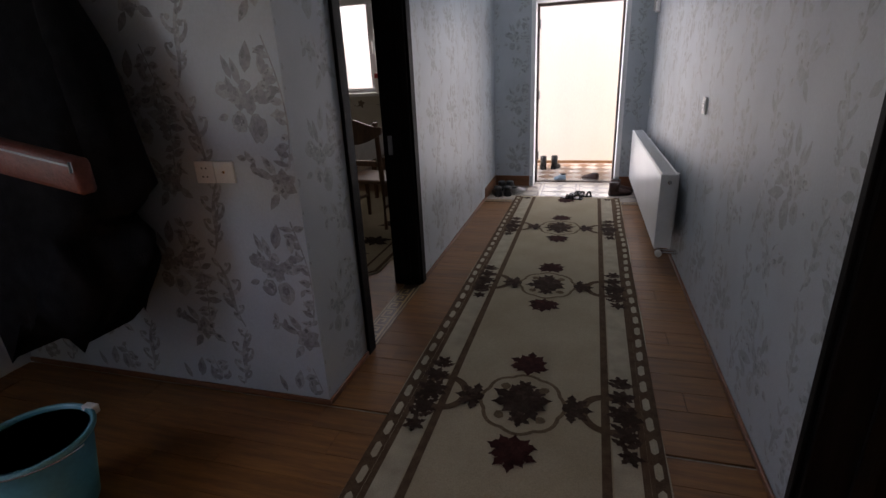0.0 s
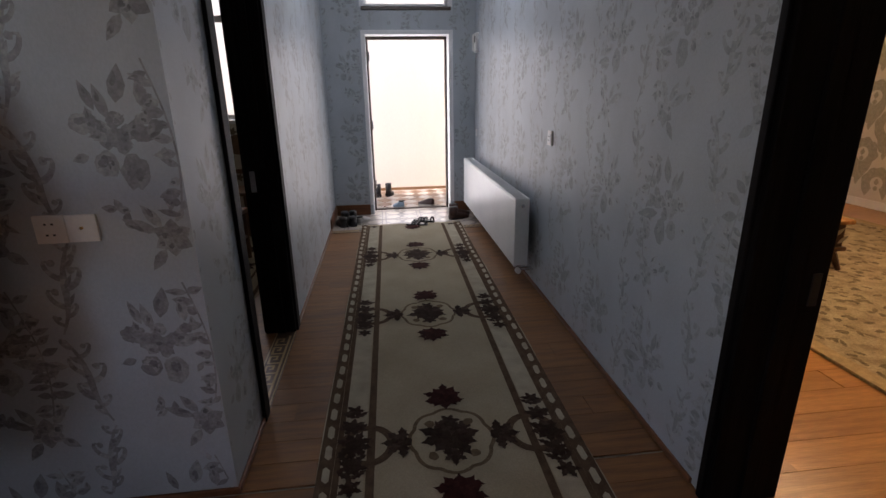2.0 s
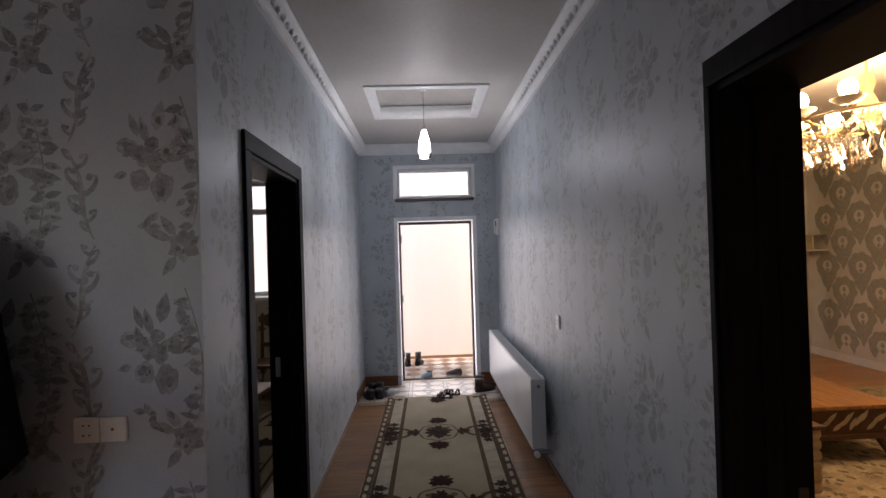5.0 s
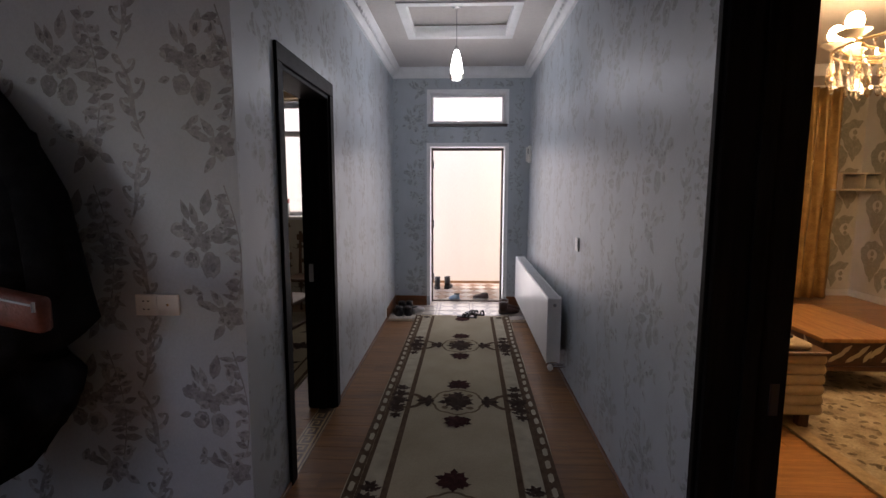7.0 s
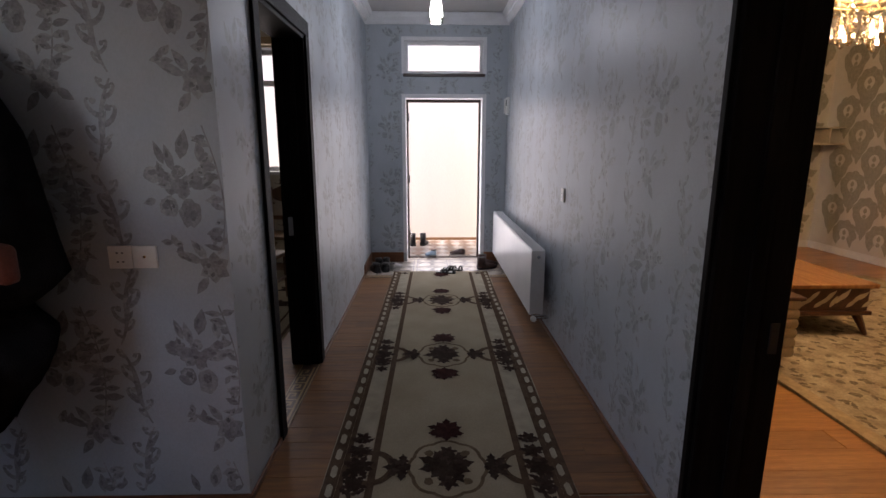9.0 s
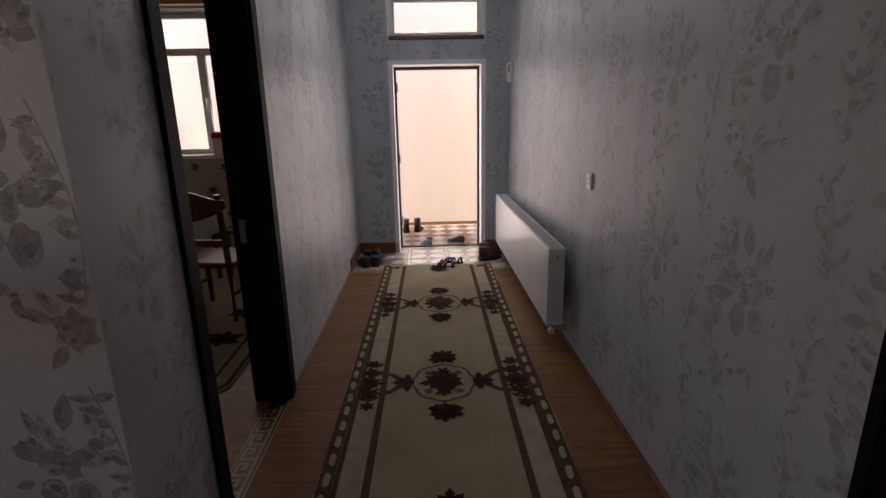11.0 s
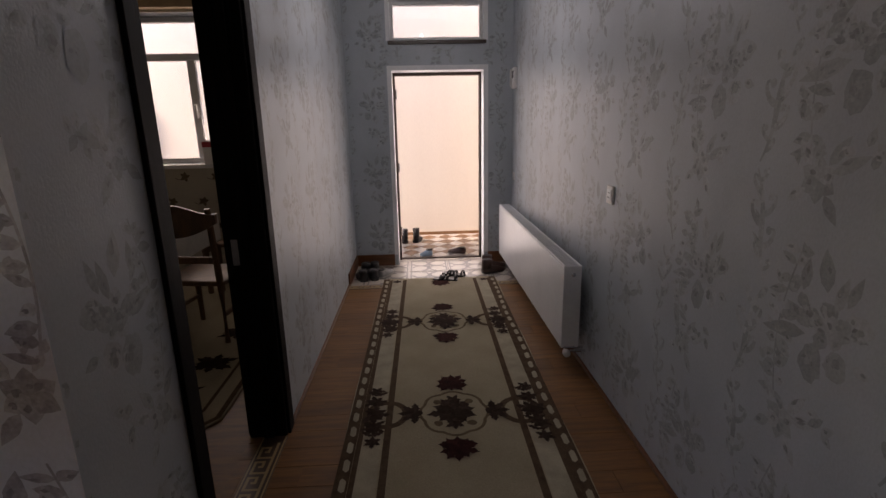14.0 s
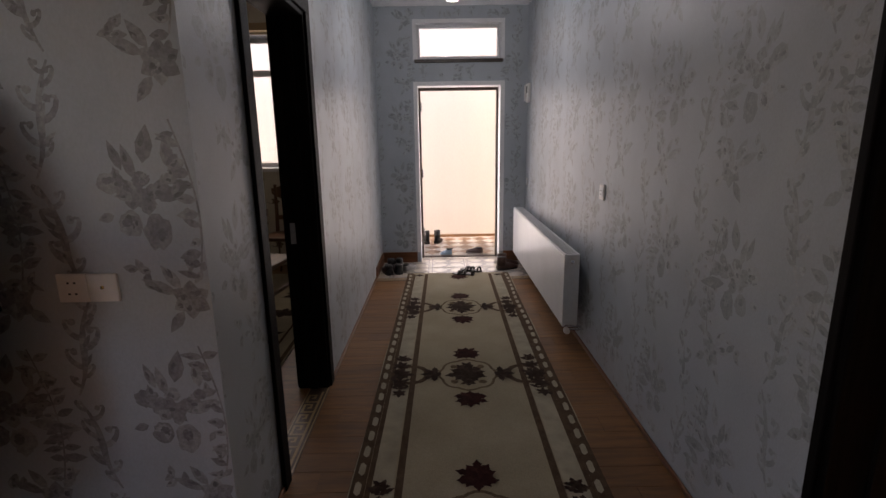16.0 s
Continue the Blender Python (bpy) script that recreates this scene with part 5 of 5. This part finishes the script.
near_chair = chair((-1.84, 4.42, 0), -8, "varnished brown wooden chair with a curved back panel")
near_chair.scale = (1.2, 1.1, 1.0)
chair((-1.93, 5.55, 0), 172, "varnished brown wooden chair behind the kitchen table")
kt = thing("kitchen_table", (-2.75, 4.98, 0), 0, "varnished wooden kitchen table under a white cloth", "table")
part("tabletop", box(-0.85, -0.42, 0.715, 0.62, 0.42, 0.745, bevel=0.006), CHAIRWOOD, kt)
for x in (-0.75, 0.52):
    for y in (-0.35, 0.35):
        part("leg", tube([(x, y, 0.715), (x, y, 0.0)], [0.035, 0.025], 8), CHAIRWOOD, kt)
tc = thing("tablecloth", (-2.75, 4.98, 0.746), 0, "white patterned tablecloth draped over the kitchen table", "tablecloth")
cb = box(-0.87, -0.44, 0.0, 0.64, 0.44, 0.004)
box(-0.872, -0.446, -0.24, 0.642, -0.441, 0.003, cb)
box(0.637, -0.44, -0.24, 0.642, 0.44, 0.003, cb)
part("cloth", cb, CLOTH, tc)
pk = thing("food_package", (-2.36, 6.05, KZ0 + 0.0), 6, "red and white food package on the kitchen window sill", "package")
part("box", box(-0.06, -0.035, 0, 0.06, 0.035, 0.24, bevel=0.006), PLASTIC, pk)
part("label", box(-0.0605, -0.0355, 0.17, 0.0605, 0.0355, 0.225), RED, pk)
kr = thing("kitchen_rug", (-2.35, 4.05, -0.011), 0, "cream kitchen rug with brown flowers and clipped corners", "rug")
part("woven_field", poly([(-1.0, -1.0), (0.90, -1.0), (1.02, -0.86), (1.02, 1.6), (-1.0, 1.6)], 0.0, 0.010), RUG, kr)
part("border", poly([(-1.0, -0.99), (0.89, -0.99), (1.01, -0.85), (1.01, 1.59), (0.98, 1.59), (0.98, -0.84), (0.88, -0.96), (-1.0, -0.96)], 0.010, 0.0115), RUGBROWN, kr)
part("border", poly([(-1.0, -0.86), (0.83, -0.86), (0.90, -0.78), (0.90, 1.59), (0.88, 1.59), (0.88, -0.77), (0.82, -0.84), (-1.0, -0.84)], 0.010, 0.0115), RUGBROWN, kr)
rng = random.Random(21)
for k in range(4):
    for fu, fv, fr, fn in ((0.62 - 0.5 * k, -0.58, 0.15, 9), (0.50 - 0.5 * k, -0.42, 0.09, 7), (0.72, -0.2 + 0.5 * k, 0.13, 8)):
        flat_mesh("flower", flower(fu, fv, fr, rng, fn) + [leaf(fu, fv, fr * 1.3, 0.07, a, 1) for a in (0.4, 2.6, -0.5, -2.7)], lambda u, v, h: (u, v, 0.010 + h), RUGDARK, kr, "", 0.0012 + 0.0003 * k, 0.0003)
sh = [leaf(0.84 - 0.12 * k, -0.91, 0.09, 0.03, 0.5 if k % 2 else -0.5, 1) for k in range(14)]
flat_mesh("border_leaves", sh, lambda u, v, h: (u, v, 0.010 + h), RUGBROWN, kr, "brown border leaves", 0.0014, 0.0003)
pp = thing("downpipe", (-3.92, 7.56, 0), 0, "rust-painted metal pipe standing against the veranda wall", "pipe")
part("pipe", lathe([(0.045, -0.012), (0.045, 2.0)], 14), PIPE, pp)
part("clamp", box(-0.055, -0.05, 1.4, 0.055, 0.099, 1.43), GREYMETAL, pp)


# ---- tiles and planks, piece by piece ----
def mesh_box(name, w, d, h, mat, chamfer=0.0006):
    bm = box(0, 0, 0, w, d, h)
    for v in bm.verts:
        if v.co.z > h / 2:
            v.co.x += chamfer if v.co.x < w / 2 else -chamfer
            v.co.y += chamfer if v.co.y < d / 2 else -chamfer
    me = bpy.data.meshes.new(name)
    bmesh.ops.recalc_face_normals(bm, faces=bm.faces)
    bm.to_mesh(me)
    bm.free()
    me.materials.append(mat)
    return me


def planks(parent, x0, x1, y0, y1, width, length, mat, skip=lambda x, y: False):
    full = mesh_box("plank", length - 0.0012, width - 0.0012, 0.008, mat)
    cut = {}
    row = 0
    y = y0
    while y < y1 - 0.02:
        x = x0 - (0, 0.62, 0.31, 0.85)[row % 4] * length
        while x < x1:
            a, b = max(x, x0), min(x + length, x1)
            if b - a > 0.03 and not skip((a + b) / 2, y):
                ln = round(b - a, 2)
                if ln >= length - 0.011:
                    me = full
                else:
                    if ln not in cut:
                        cut[ln] = mesh_box("plank", ln - 0.0012, width - 0.0012, 0.008, mat)
                    me = cut[ln]
                o = new("plank", me)
                o.parent = parent
                o.location = (a, y, -0.008)
            x += length
        y += width
        row += 1


planks(floor, XL + 0.001, XR - 0.001, YF, 5.27, 0.135, 0.90, LAMINATE)
planks(floor, XV, XR - 0.001, YB, YF - 0.002, 0.135, 0.90, LAMINATE)
planks(floor, LT, XL, LDO[0] + 0.04, LDO[1] - 0.05, 0.125, 0.33, LAMINATE)
planks(floor, XR, RT, RDO[0] + 0.04, RDO[1] - 0.05, 0.13, 0.30, LAMINATE)
planks(floor_living, RT + 0.003, 5.480, -2.18, 6.9, 0.16, 1.25, PARQUET, lambda x, y: 2.9 < x < 4.2 and 1.0 < y < 4.7)

# entry tiles with scroll ornament
T = 0.42
tile_me = mesh_box("tile", T - 0.004, T - 0.004, 0.008, TILEWHITE)
for i in range(-3, 3):
    for j in range(3):
        x, y = 0.06 + i * T, 5.38 + j * T - 0.0
        x1, y1 = min(x + T, XR), min(y + T, YO)
        x0 = max(x, XL)
        if y >= YE and not (x0 < DX1 and x1 > DX0):
            continue
        if y + T > YE and y < YE:
            y1 = min(y + T, YO)
        w, d = x1 - x0, y1 - y
        if w < 0.04 or d < 0.04:
            continue
        me = tile_me if w > T - 0.01 and d > T - 0.01 else mesh_box("tile", w - 0.004, d - 0.004, 0.008, TILEWHITE)
        o = new("tile", me)
        o.parent = floor_entry
        o.location = (x0, y, -0.008)
        sh = []
        cx, cy = x + T / 2, y + T / 2
        arcs = []
        for q in range(4):
            ang = q * math.pi / 2 + math.pi / 4
            c0 = (cx + 0.13 * math.cos(ang), cy + 0.13 * math.sin(ang))
            arcs.append([(c0[0] + 0.085 * math.cos(ang + a), c0[1] + 0.085 * math.sin(ang + a)) for a in [1.0 + 4.3 * k / 14 for k in range(15)]])
        for arc in arcs:
            sh += ribbon(arc, (0.030, 0.018))
        sh += [leaf(cx, cy, 0.13, 0.045, q * math.pi / 2) for q in range(4)]
        for e in (0.012, T - 0.030):
            sh.append([(x + 0.01, y + e), (x + T - 0.015, y + e), (x + T - 0.015, y + e + 0.016), (x + 0.01, y + e + 0.016)])
            sh.append([(x + e, y + 0.03), (x + e + 0.016, y + 0.03), (x + e + 0.016, y + T - 0.03), (x + e, y + T - 0.03)])
        sh = [s for s in sh if all(x0 < u < x1 - 0.004 and y < v < y1 - 0.004 for u, v in s)]
        if sh:
            flat_mesh("scroll_ornament", sh, lambda u, v, h: (u, v, h), TILEGREY, floor_entry, "grey scroll ornament", 0.0006, 0.0002)

# veranda lozenges
HX, HY = 0.116, 0.135
loz = bmesh.new()
poly([(0, -HY + 0.004), (HX - 0.004, 0), (0, HY - 0.004), (-HX + 0.004, 0)], 0, 0.008, loz)
loz_me = {}
for nm, mt in (("white", TILEWHITE), ("tan", TILETAN)):
    me = bpy.data.meshes.new("tile")
    loz.to_mesh(me)
    me.materials.append(mt)
    loz_me[nm] = me
loz.free()
for j in range(0, 11):
    for i in range(-8, 9):
        x, y = i * 2 * HX + (HX if j % 2 else 0), 6.50 + j * HY
        if y + HY > 7.65 or abs(x) > 1.7:
            continue
        o = new("tile", loz_me["tan" if j % 2 else "white"])
        o.parent = pavement
        o.location = (x, y, -0.012)
